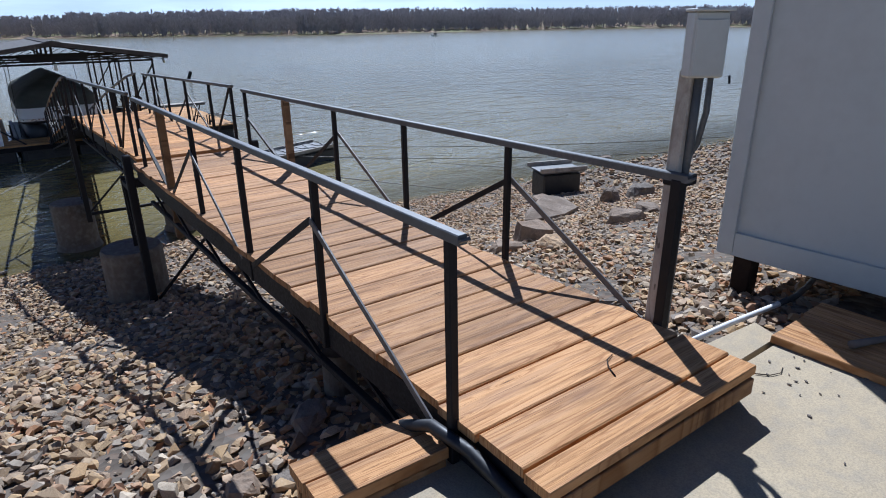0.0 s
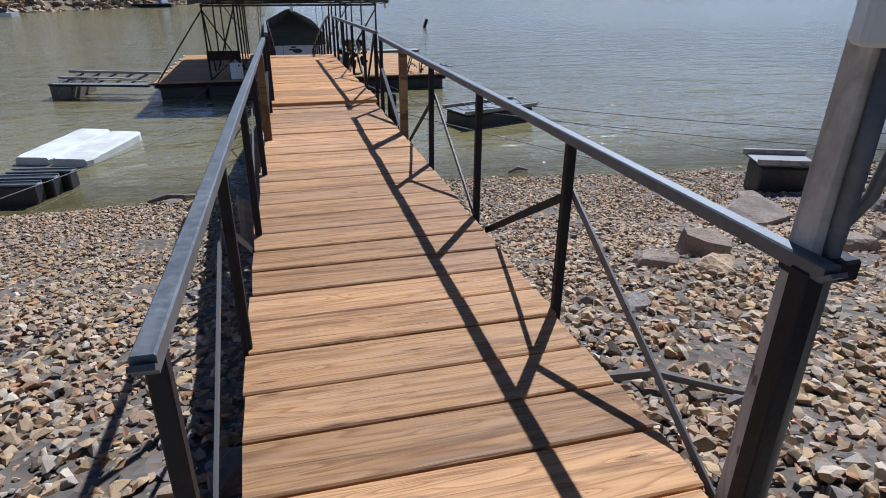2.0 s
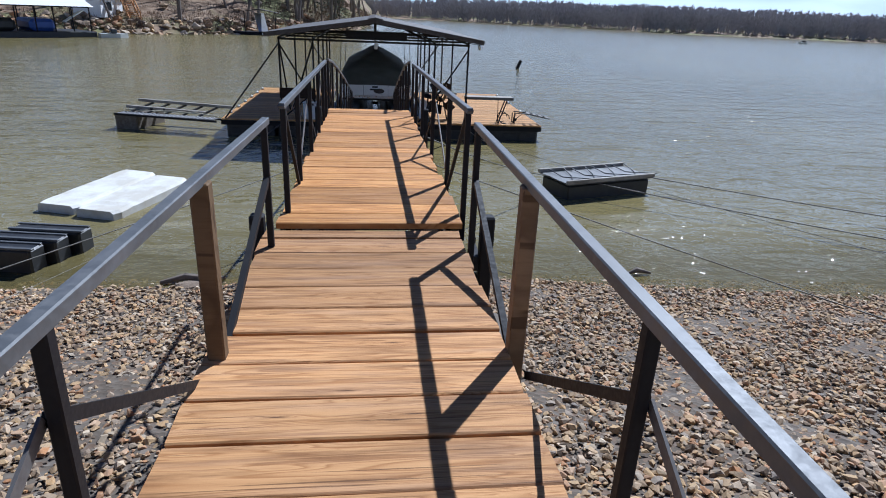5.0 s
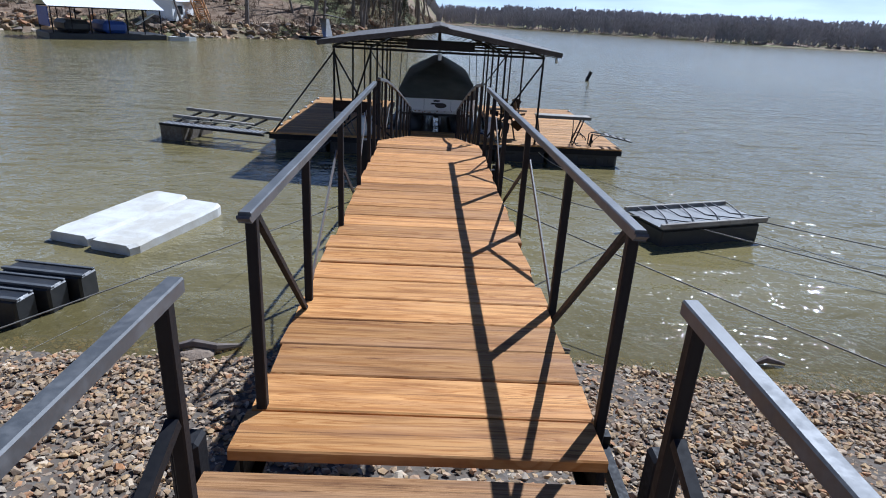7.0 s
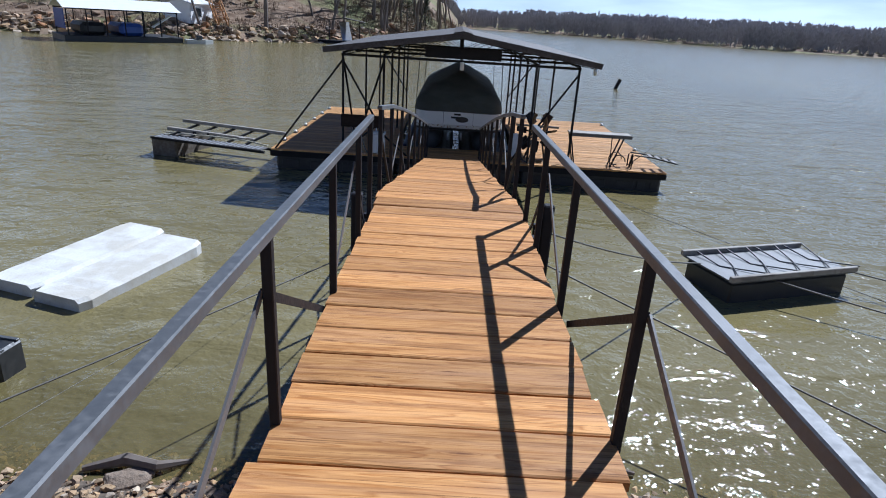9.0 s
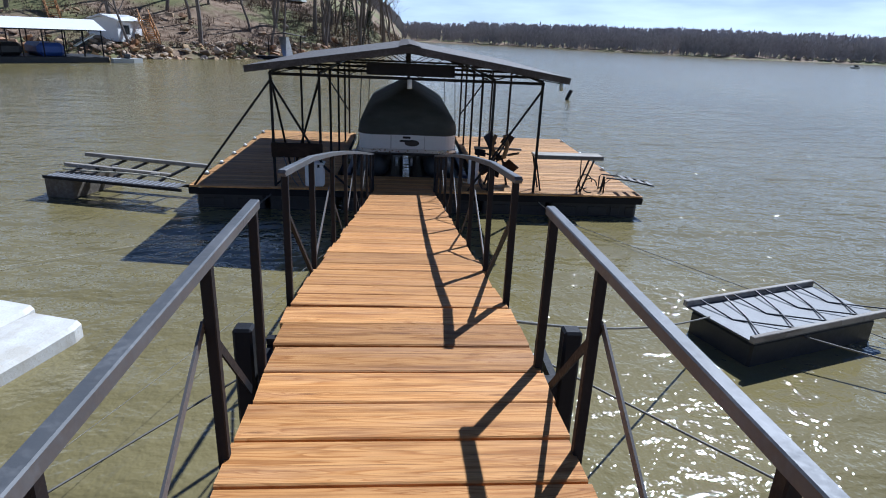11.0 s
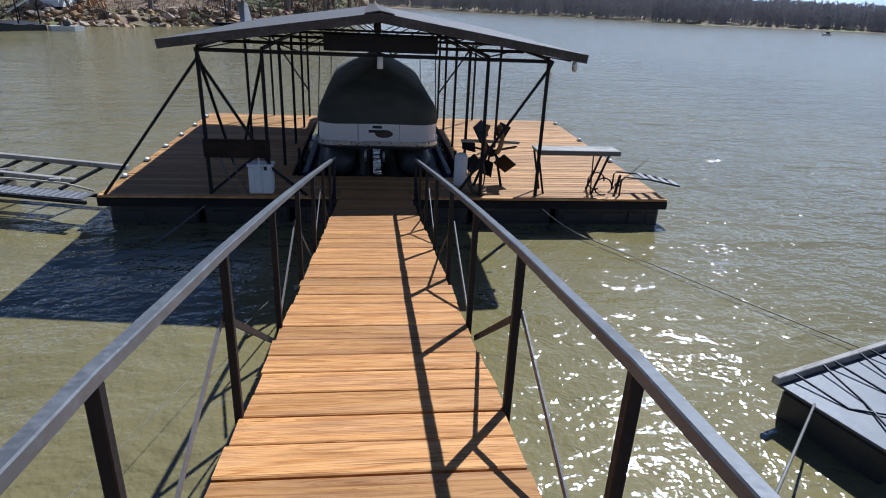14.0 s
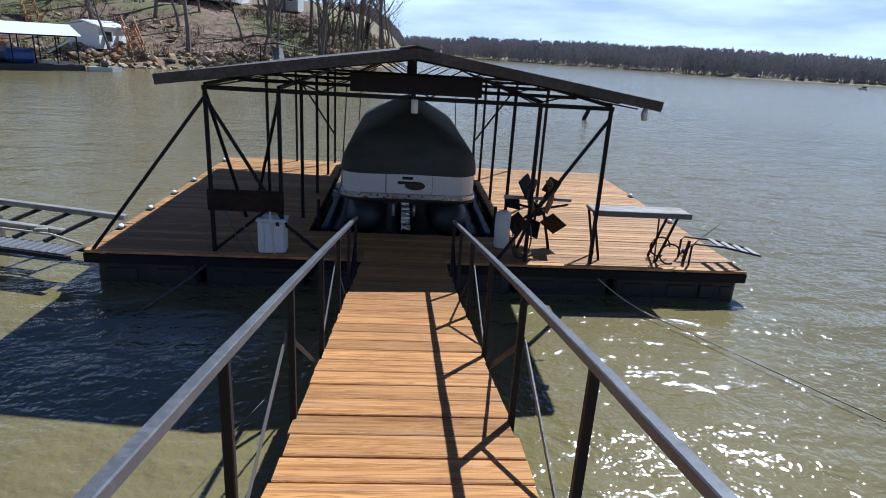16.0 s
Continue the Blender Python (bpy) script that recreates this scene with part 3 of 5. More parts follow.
def timber_step():
    thing = empty("wooden_step", (0.845, 1.68, 2.15), "weathered brown timber step beside the gangway", "step")
    turn = Matrix.Rotation(radians(-2), 3, "Z")
    for k, dy in enumerate((-0.075, 0.075)):
        me = plank_mesh("board", 0.51, M_DECK_OLD, random.Random(4 + k))
        ob = new("board", me)
        ob.parent = thing
        ob.location, ob.scale, ob.rotation_euler = (0, dy * 0.88, 0.46), (1, 0.128, 1.2), (0, 0, radians(-2))
    part("front_board", box(B(), (0, -0.115, 0.26), (0.49, 0.03, 0.29), turn, 0.004), M_DECK_OLD, thing)
    part("back_board", box(B(), (0, 0.115, 0.26), (0.49, 0.03, 0.29), turn, 0.004), M_DECK_OLD, thing)
    part("end_board", box(B(), (-0.23, 0, 0.26), (0.03, 0.198, 0.29), turn, 0.004), M_DECK_OLD, thing)
    part("end_board", box(B(), (0.23, 0, 0.26), (0.03, 0.198, 0.29), turn, 0.004), M_DECK_OLD, thing)


timber_step()


def loose_boards():
    thing = empty("board_walk", (3.3, 0.0, 2.53), "brown boards laid flat beside the shed", "boards")
    for k, w in enumerate((0.14, 0.235, 0.235)):
        ob = new("board", plank_mesh("board", 2.6, M_DECK_OLD, random.Random(14 + k)))
        ob.parent = thing
        x = (3.065, 3.255, 3.495)[k]
        ob.location, ob.scale, ob.rotation_euler = (x - 3.3, -0.03 + 0.012 * k, 0.043), (1, w, 1), (0, 0, radians(91))


loose_boards()


def stick(name, pts, r, mat, label, category):
    rr = [r * (1 - 0.5 * i / (len(pts) - 1)) for i in range(len(pts))]
    return single(name, tube(B(), pts, r, 7, rr), mat, label, category, smooth=True)


stick("stick", [(3.14, 0.98, 2.596), (3.26, 0.93, 2.598), (3.4, 0.88, 2.596), (3.56, 0.82, 2.59)], 0.022, M_BARK, "dark broken stick lying on the boards", "stick")
stick("twig", [(1.83, 1.37, 2.726), (1.86, 1.43, 2.729), (1.90, 1.47, 2.729), (1.96, 1.49, 2.726)], 0.004, M_DARKWOOD, "small brown twig lying on the planks", "twig")
stick("twig", [(2.62, 1.17, 2.535), (2.66, 1.12, 2.536), (2.72, 1.10, 2.536), (2.78, 1.12, 2.535)], 0.003, M_DARKWOOD, "curled brown twig on the concrete", "twig")
for k in range(20):
    rr = random.Random(900 + k)
    x, y = rr.gauss(2.75, 0.12), rr.gauss(1.10, 0.09)
    if k > 12:
        x, y = rr.uniform(2.0, 3.0), rr.uniform(0.2, 1.0)
    if y > 1.22:
        continue
    bm = B()
    bmesh.ops.create_icosphere(bm, subdivisions=1, radius=rr.uniform(0.004, 0.010), matrix=Matrix.Translation((x, y, 2.535)) @ Matrix.Rotation(rr.uniform(0, 3), 4, "Z") @ Matrix.Diagonal((1.6, 0.8, 0.5, 1)))
    single("debris", bm, M_BARK, "dark crumb of bark on the concrete", "debris", "bark crumbs on the concrete")
# white pipe and the dark hose it runs into
single("drain_pipe", tube(B(), [(2.56, 1.556, 2.515), (3.0, 1.52, 2.53), (3.45, 1.475, 2.535)], 0.016, 10), M_WHITE, "white plastic pipe lying on the stones", "pipe", smooth=True)
single("hose", tube(B(), [(3.45, 1.475, 2.535), (3.65, 1.47, 2.53), (3.85, 1.50, 2.52), (4.1, 1.56, 2.50), (4.4, 1.60, 2.42)], 0.018, 10), M_BLACK, "black hose running under the shed", "hose", smooth=True)
single("hose", tube(B(), [(0.96, 1.94, 2.36), (1.04, 1.80, 2.58), (1.08, 1.62, 2.67), (1.11, 1.42, 2.66), (1.13, 1.22, 2.60), (1.16, 1.02, 2.56), (1.19, 0.80, 2.556), (1.2, 0.4, 2.556)], 0.026, 12), M_BLACK,
       "thick black hose bending round the gangway corner", "hose", smooth=True)
single("sill_beam", beam(B(), (1.18, 1.19, 2.605), (2.34, 1.19, 2.605), 0.14, 0.15, 0.008), M_DARKWOOD, "dark timber sill under the gangway end", "timber")


def shed():
    thing = empty("shed", (5.2, 0.4, 2.6), "pale grey panelled shed raised on blocks", "shed")
    turn = Matrix.Rotation(radians(4.0), 4, "Z")
    base = Matrix.Translation((3.80, 2.08, 0)) @ turn

    def put(name, bm, mat, label=""):
        bm.transform(Matrix.Translation(-thing.location) @ base)
        return part(name, bm, mat, thing, label)
    w, d, z0, z1 = 2.8, 3.6, 2.60, 5.1
    put("wall", box(B(), (w / 2, -d / 2, (z0 + z1) / 2), (w - 0.06, d - 0.06, z1 - z0 - 0.02)), M_SHED)
    for y0, y1 in ((-0.10, 0.0), (-d, -d + 0.10), (-1.30, -1.22), (-2.48, -2.40)):
        put("corner_board" if y0 in (-0.10, -d) else "batten", box(B(), (0.012, (y0 + y1) / 2, (z0 + z1) / 2), (0.03, y1 - y0, z1 - z0), None, 0.003), M_SHED)
    for za, zb in ((z0, z0 + 0.16), (z1 - 0.16, z1)):
        for y0, y1 in ((-1.22, -0.103), (-2.40, -1.303), (-3.497, -2.483)):
            put("rail", box(B(), (0.013, (y0 + y1) / 2, (za + zb) / 2), (0.028, y1 - y0, zb - za), None, 0.003), M_SHED)
    for x0, x1 in ((0.0, 0.10), (w - 0.10, w)):
        put("corner_board", box(B(), ((x0 + x1) / 2 + (0.002 if x0 == 0 else 0), -0.006, (z0 + z1) / 2), (x1 - x0, 0.03, z1 - z0 - 0.006), None, 0.003), M_SHED)
    bm = prism(B(), [(-0.25, z1 - 0.02), (w / 2, z1 + 0.75), (w + 0.25, z1 - 0.02), (w / 2, z1 + 0.68)], -d - 0.25, 0.25)
    put("roof", bm, M_ROOF)
    put("gable", prism(B(), [(0.03, z1 - 0.01), (w - 0.03, z1 - 0.01), (w / 2, z1 + 0.66)], -d + 0.03, -0.03), M_SHED)
    for x in (0.16, w - 0.2):
        for y in (-0.14, -1.8, -3.4):
            gz = 2.0 if y > -1 else 2.4
            put("support_block", box(B(), (x, y, (gz + z0) / 2), (0.13, 0.13, z0 - gz), None, 0.01), M_DARKWOOD)


shed()


def power_post():
    thing = empty("power_post", (2.43, 1.60, 2.1), "grey timber post carrying a metal electrical box", "electrical post")
    off = Matrix.Translation(-thing.location)

    def put(name, bm, mat, label="", smooth=False):
        bm.transform(off)
        return part(name, bm, mat, thing, label, smooth)
    put("post", beam(B(), (2.425, 1.63, 2.1), (2.435, 1.59, 3.9), 0.062, 0.062, 0.006, up=(0, 1, 0)), M_GREYWOOD)
    turn = Matrix.Rotation(radians(-32), 3, "Z")
    b = put("electrical_box", box(B(), (2.435, 1.535, 4.00), (0.145, 0.085, 0.26), turn, 0.008), M_BOX)
    c = box(B(), Vector((2.435, 1.535, 4.00)) + turn @ Vector((0, -0.047, -0.012)), (0.137, 0.012, 0.225), turn, 0.004)
    c.transform(off)
    part("cover", c, M_BOX, b)
    c = box(B(), Vector((2.435, 1.535, 4.135)) + turn @ Vector((0, -0.01, 0)), (0.16, 0.11, 0.012), turn, 0.003)
    c.transform(off)
    part("rain_hood", c, M_BOX, b)
    put("conduit", tube(B(), [(2.44, 1.545, 3.88), (2.445, 1.55, 3.6), (2.46, 1.57, 3.4), (2.46, 1.57, 2.3)], 0.019, 10), M_RAIL, "grey plastic conduit", True)
    put("conduit", tube(B(), [(2.50, 1.53, 3.88), (2.505, 1.53, 3.72), (2.50, 1.55, 3.58), (2.475, 1.60, 3.46), (2.47, 1.62, 3.3)], 0.014, 10), M_RAIL, "grey plastic conduit", True)
    put("latch", beam(B(), (2.525, 1.46, 3.875), (2.515, 1.45, 3.845), 0.008, 0.008), M_STEEL)
    put("bracket", box(B(), (2.45, 1.58, 3.42), (0.12, 0.10, 0.05), None, 0.006), M_STEEL)


power_post()


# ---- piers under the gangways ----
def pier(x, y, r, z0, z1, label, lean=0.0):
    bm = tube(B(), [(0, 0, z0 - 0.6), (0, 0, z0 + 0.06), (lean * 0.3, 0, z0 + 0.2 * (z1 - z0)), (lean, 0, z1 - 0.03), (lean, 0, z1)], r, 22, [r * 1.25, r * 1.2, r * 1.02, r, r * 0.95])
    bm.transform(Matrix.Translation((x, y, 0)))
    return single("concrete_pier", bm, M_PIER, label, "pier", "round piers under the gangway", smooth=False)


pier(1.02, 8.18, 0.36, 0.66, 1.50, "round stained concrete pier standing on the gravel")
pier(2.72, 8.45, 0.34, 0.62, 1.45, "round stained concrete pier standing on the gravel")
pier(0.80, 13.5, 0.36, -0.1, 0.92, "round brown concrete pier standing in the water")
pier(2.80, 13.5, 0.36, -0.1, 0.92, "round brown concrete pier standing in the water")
pier(1.33, 2.95, 0.10, 1.95, 2.30, "short pale pipe stub under the gangway")


def bent(y, ztop, zl, xl, xr, label):
    thing = empty("support_frame", ((xl + xr) / 2, y, zl), label, "support frame", "steel frames under the gangway")
    off = Matrix.Translation(-thing.location)

    def put(name, bm, mat, smooth=False):
        bm.transform(off)
        part(name, bm, mat, thing, "", smooth)
    for x in (xl, xr):
        put("post", beam(B(), (x, y, zl), (x, y, ztop), 0.09, 0.09, 0.012), M_STEEL)
        put("post", beam(B(), (x, y + 0.55, zl), (x, y + 0.55, ztop - 0.35), 0.05, 0.05), M_STEEL)
        put("side_bar", beam(B(), (x, y, zl + 0.15), (x, y + 0.55, zl + 0.15), 0.04, 0.04), M_STEEL)
        put("side_bar", beam(B(), (x, y, ztop - 0.42), (x, y + 0.55, ztop - 0.42), 0.04, 0.06), M_STEEL)
        put("side_brace", beam(B(), (x, y + 0.02, zl + 0.2), (x, y + 0.53, ztop - 0.45), 0.03, 0.03), M_STEEL)
    put("cross_beam", beam(B(), (xl + 0.05, y, ztop - 0.33), (xr - 0.05, y, ztop - 0.33), 0.07, 0.10), M_STEEL)
    put("cross_beam", beam(B(), (xl + 0.05, y, zl + 0.15), (xr - 0.05, y, zl + 0.15), 0.05, 0.05), M_STEEL)
    put("cross_brace", beam(B(), (xl + 0.05, y, zl + 0.2), (xr - 0.05, y, ztop - 0.42), 0.03, 0.03), M_STEEL)


bent(7.62, 2.74, 0.72, 1.08, 2.56, "dark steel frame carrying the gangway joint on the shore")
bent(12.95, 2.62, 0.6, 1.02, 2.58, "dark steel frame carrying the gangway joint over water")


# ---- floating dock ----
DX0, DX1, DY0, DY1, DZ = -2.95, 7.42, 23.85, 31.9, 0.52
SX0, SX1, SY = 0.15, 3.65, 25.3


def dock():
    thing = empty("floating_dock", (2.2, 24, 0), "floating dock with orange plank decking around a boat slip", "dock")
    rng = random.Random(21)

    def put(name, bm, mat, label="", parent=None, smooth=False):
        bm.transform(Matrix.Translation(-thing.location))
        return part(name, bm, mat, parent or thing, label, smooth)
    for x0, x1, y0, y1 in ((DX0, DX1, DY0, SY), (DX0, SX0, SY, DY1), (SX1, DX1, SY, DY1)):
        meshes = [plank_mesh("plank", x1 - x0, M_DOCK, rng) for _ in range(4)]
        y = y0
        while y < y1 - 0.04:
            w = min(0.142, y1 - y)
            p = new("plank", rng.choice(meshes))
            p.parent = thing
            p.location = Vector(((x0 + x1) / 2, y + w / 2, DZ + rng.uniform(-0.003, 0.003))) - thing.location
            p.scale = (1, w - 0.008, 1)
            y += w
    # steel edge frame
    z = DZ - 0.12
    for a, b in (((DX0, DY0), (DX1, DY0)), ((DX0, DY0), (DX0, DY1)), ((DX1, DY0), (DX1, DY1)), ((DX0, DY1), (SX0, DY1)), ((SX1, DY1), (DX1, DY1)), ((SX0, SY), (SX0, DY1)), ((SX1, SY), (SX1, DY1)), ((SX0, SY), (SX1, SY))):
        put("edge_beam", beam(B(), (*a, z), (*b, z), 0.05, 0.14, 0.005), M_STEEL)
    # black moulded floats
    def float_block(x, y, w, d):
        b = box(B(), (x, y, 0.06), (w, d, 0.66), None, 0.05)
        f = put("float", b, M_FLOAT)
        n = max(2, int(w / 0.55))
        for i in range(n):
            xx = x - w / 2 + (i + 0.5) * w / n
            put("rib", box(B(), (xx, y - d / 2 - 0.004, 0.14), (w / n * 0.62, 0.03, 0.2), None, 0.012), M_FLOAT, parent=f)
    for x in (-2.2, -0.6, 1.05, 2.7, 4.3, 5.9):
        float_block(x + 0.12, DY0 + 0.62, 1.5, 1.1)
    for y in (26.2, 27.9, 29.6, 31.2):
        for x in (-2.2, -0.65, 4.45, 6.6):
            float_block(x, y, 1.3, 1.3)
    float_block(7.0, DY0 + 0.62, 0.7, 1.1)
    return thing


dock()


def shelter():
    thing = empty("boat_shelter", (1.9, 27, DZ), "open steel boat shelter with a low grey metal gable roof", "boat shelter")

    def put(name, bm, mat, label="", parent=None):
        bm.transform(Matrix.Translation(-thing.location))
        return part(name, bm, mat, parent or thing, label)
    xa, xm, xb, ze, zr, y0, y1 = -1.36, 1.88, 5.15, 3.17, 3.66, 22.95, 32.2
    # corrugated sheets, one per slope
    for x0, z0, x1, z1 in ((xa, ze, xm, zr), (xm, zr, xb, ze)):
        bm = B()
        n = 124
        cols = []
        for i in range(n + 1):
            y = y0 + (y1 - y0) * i / n
            lift = 0.022 if i % 4 in (0, 1) else 0.0
            cols.append([bm.verts.new((x, y, z + lift - 0.012 * k)) for k in (0, 1) for x, z in ((x0, z0), (x1, z1))])
        for a, b in zip(cols, cols[1:]):
            bm.faces.new((a[0], a[1], b[1], b[0]))
            bm.faces.new((a[2], b[2], b[3], a[3]))
            bm.faces.new((a[0], b[0], b[2], a[2]))
            bm.faces.new((a[1], a[3], b[3], b[1]))
        bm.faces.new((cols[0][0], cols[0][2], cols[0][3], cols[0][1]))
        bm.faces.new((cols[-1][0], cols[-1][1], cols[-1][3], cols[-1][2]))
        put("roof_sheet", bm, M_ROOF, "grey corrugated metal sheet")
    put("ridge_cap", prism(B(), [(xm - 0.22, zr - 0.008), (xm, zr + 0.035), (xm + 0.22, zr - 0.008), (xm + 0.22, zr + 0.012), (xm, zr + 0.055), (xm - 0.22, zr + 0.012)], y0 - 0.02, y1), M_FASCIA)
    for yy in (y0 - 0.02, y1):
        for x0, z0, x1, z1 in ((xa, ze, xm, zr), (xm, zr, xb, ze)):
            put("fascia", beam(B(), (x0, yy, z0 - 0.045), (x1, yy, z1 - 0.045), 0.03, 0.13), M_FASCIA, "dark brown fascia board")
    for x in (xa - 0.012, xb + 0.012):
        put("drip_edge", beam(B(), (x, y0, ze - 0.025), (x, y1, ze - 0.025), 0.02, 0.07), M_GALV)
    for i in range(1, 6):
        f = i / 6
        for s in (-1, 1):
            xx = xm + s * f * 3.1
            zz = zr - f * 0.47 - 0.045
            put("purlin", beam(B(), (xx, y0 + 0.03, zz), (xx, y1 - 0.03, zz), 0.05, 0.05), M_STEEL)
    rows = [24.0, 26.05, 28.1, 30.1, 31.75]
    for k, y in enumerate(rows):
        put("tie_beam", beam(B(), (-1.12, y, 2.98), (4.88, y, 2.98), 0.05, 0.06), M_STEEL)
        put("rafter", beam(B(), (-1.2, y, 3.08), (1.88, y, 3.53), 0.05, 0.05), M_STEEL)
        put("rafter", beam(B(), (1.88, y, 3.53), (4.95, y, 3.08), 0.05, 0.05), M_STEEL)
        put("king_post", beam(B(), (1.88, y, 3.0), (1.88, y, 3.5), 0.07, 0.07), M_STEEL)
        for i in range(8):
            xx = -1.0 + i * 0.78
            up = i % 2 == 0
            zt = 3.1 + 0.38 * (1 - abs(xx + 0.39 - 1.88) / 3.0)
            put("web", beam(B(), (xx, y, 3.0 if up else zt), (xx + 0.78, y, zt if up else 3.0), 0.02, 0.02), M_STEEL)
        for x in (-0.05, 3.77):
            put("post", beam(B(), (x, y, DZ), (x, y, 2.96), 0.055, 0.055, 0.005), M_STEEL)
        if k in (0, 2, 4):
            for x in (-1.08, 4.84):
                put("post", beam(B(), (x, y, DZ), (x, y, 2.96), 0.055, 0.055, 0.005), M_STEEL)
    for x in (-1.08, 4.84, -0.05, 3.77):
        put("eave_beam", beam(B(), (x, 24.03, 3.02), (x, 31.72, 3.02), 0.05, 0.05), M_STEEL)
    for a, b in (((-1.08, 23.97, 2.85), (-2.85, 23.93, DZ)), ((-1.08, 23.97, 2.85), (0.02, 23.97, 1.0)), ((-0.05, 24.03, 2.9), (-1.05, 26.6, DZ)), ((-1.08, 24.03, 2.9), (-1.08, 26.0, DZ)),
                 ((4.84, 23.97, 2.85), (3.3, 23.97, DZ)), ((-0.1, 24.04, 1.35), (-1.1, 24.04, DZ)), ((0.02, 23.95, 1.0), (0.6, 23.95, DZ)), ((-1.08, 31.7, 2.85), (-0.05, 31.7, 1.3)), ((4.84, 31.7, 2.85), (3.77, 31.7, 1.3))):
        put("brace", beam(B(), a, b, 0.045, 0.045, 0.004), M_STEEL)
    return thing


shelter()


# fittings on the dock
bm = box(B(), (-0.56, 23.93, 1.36), (1.12, 0.045, 0.32), None, 0.006)
single("notice_board", bm, M_DARKWOOD, "dark brown board fixed between two shelter posts", "panel")
bm = box(B(), (1.92, 23.95, 3.17), (1.9, 0.05, 0.26), None, 0.006)
single("notice_board", bm, M_STEEL, "dark brown board fixed in the shelter gable", "panel")
single("pipe_stub", tube(B(), [(1.90, 23.88, 2.78), (1.90, 23.88, 2.97)], 0.05, 12), M_WHITE, "short white plastic pipe hanging from the gable", "pipe", smooth=True)


def white_tank():
    thing = empty("storage_box", (-0.2, 24.05, DZ), "white plastic storage box standing on the dock", "storage box")
    part("body", box(B(), (0, 0, 0.27), (0.42, 0.26, 0.5), None, 0.03), M_WHITE, thing)
    part("lid", box(B(), (0, 0, 0.545), (0.45, 0.29, 0.05), None, 0.012), M_WHITE, thing)
    for x in (-0.12, 0.02):
        part("rib", box(B(), (x, -0.135, 0.28), (0.04, 0.02, 0.42), None, 0.006), M_WHITE, thing)
    part("latch", box(B(), (0.1, -0.14, 0.5), (0.05, 0.02, 0.07), None, 0.004), M_BLACK, thing)


white_tank()
for k, (a, b, c) in enumerate((((-0.85, 23.88, 1.22), (-0.72, 23.86, 0.75), (-0.55, 23.9, 0.55)), ((-0.62, 23.88, 1.22), (-0.6, 23.84, 0.9), (-0.42, 23.9, 0.55)), ((-0.2, 23.88, 1.22), (-0.2, 23.83, 0.9), (-0.14, 23.85, 0.56)))):
    pts = [Vector(a).lerp(Vector(b), t / 5) .lerp(Vector(b).lerp(Vector(c), t / 5), t / 5) for t in range(6)]
    single("power_cable", tube(B(), pts, 0.012, 8), M_WHITE if k == 2 else M_FLAT, "thin cable hanging from the board", "cable", "cables on the board", smooth=True)


def bench_table():
    thing = empty("work_table", (5.6, 24.35, DZ), "narrow pale work table with dark steel legs", "table")

    def put(name, bm, mat, label=""):
        part(name, bm, mat, thing, label)
    put("tabletop", box(B(), (0.05, 0, 0.83), (1.62, 0.42, 0.06), None, 0.012), M_GREYWOOD, "pale weathered tabletop")
    put("rim", box(B(), (0.05, -0.222, 0.815), (1.64, 0.02, 0.09), None, 0.004), M_FLAT)
    for x0, x1, y in ((-0.72, -0.55, -0.15), (-0.72, -0.55, 0.17), (0.68, 0.42, -0.15), (0.68, 0.42, 0.17)):
        put("leg", beam(B(), (x0, y, 0.79), (x1, y, 0.0), 0.035, 0.035, 0.003), M_STEEL)
    put("stay", beam(B(), (0.40, -0.15, 0.0), (0.36, -0.15, 0.79), 0.02, 0.02), M_STEEL)


bench_table()


def swim_ladder():
    thing = empty("swim_ladder", (7.1, 24.3, DZ), "dark folding metal swim ladder lying on the dock edge", "ladder")
    for y in (-0.2, 0.2):
        part("side_rail", tube(B(), [(-0.55, y, 0.0), (-0.55, y, 0.32), (-0.5, y, 0.37), (0.0, y, 0.33), (0.66, y, 0.20)], 0.018, 8), M_STEEL, thing, "", True)
        loop = [(-0.9 + 0.17 * math.cos(a), y, 0.18 + 0.17 * math.sin(a)) for a in [math.pi * 0.0 + i * math.pi / 8 for i in range(14)]]
        part("grab_hoop", tube(B(), loop, 0.014, 8), M_STEEL, thing, "", True)
    for k in range(4):
        x = -0.05 + 0.22 * k
        part("tread", box(B(), (x, 0, 0.345 - 0.2 * (x + 0.05)), (0.09, 0.42, 0.02), None, 0.004), M_FLAT, thing)
    part("hinge_post", beam(B(), (-0.55, 0.0, 0.0), (-0.5, 0.0, 0.36), 0.04, 0.04), M_STEEL, thing)


swim_ladder()


def fishing_rod():
    thing = empty("fishing_rod", (6.6, 24.6, DZ), "thin dark fishing rod leaning on the dock edge", "fishing rod")
    part("rod", tube(B(), [(0, 0, 0.0), (0.35, 0.05, 0.28), (0.75, 0.1, 0.62)], 0.01, 6, [0.014, 0.008, 0.004]), M_BLACK, thing)
    part("reel", tube(B(), [(0.10, -0.03, 0.07), (0.10, 0.05, 0.07)], 0.04, 10), M_STEEL, thing)


fishing_rod()


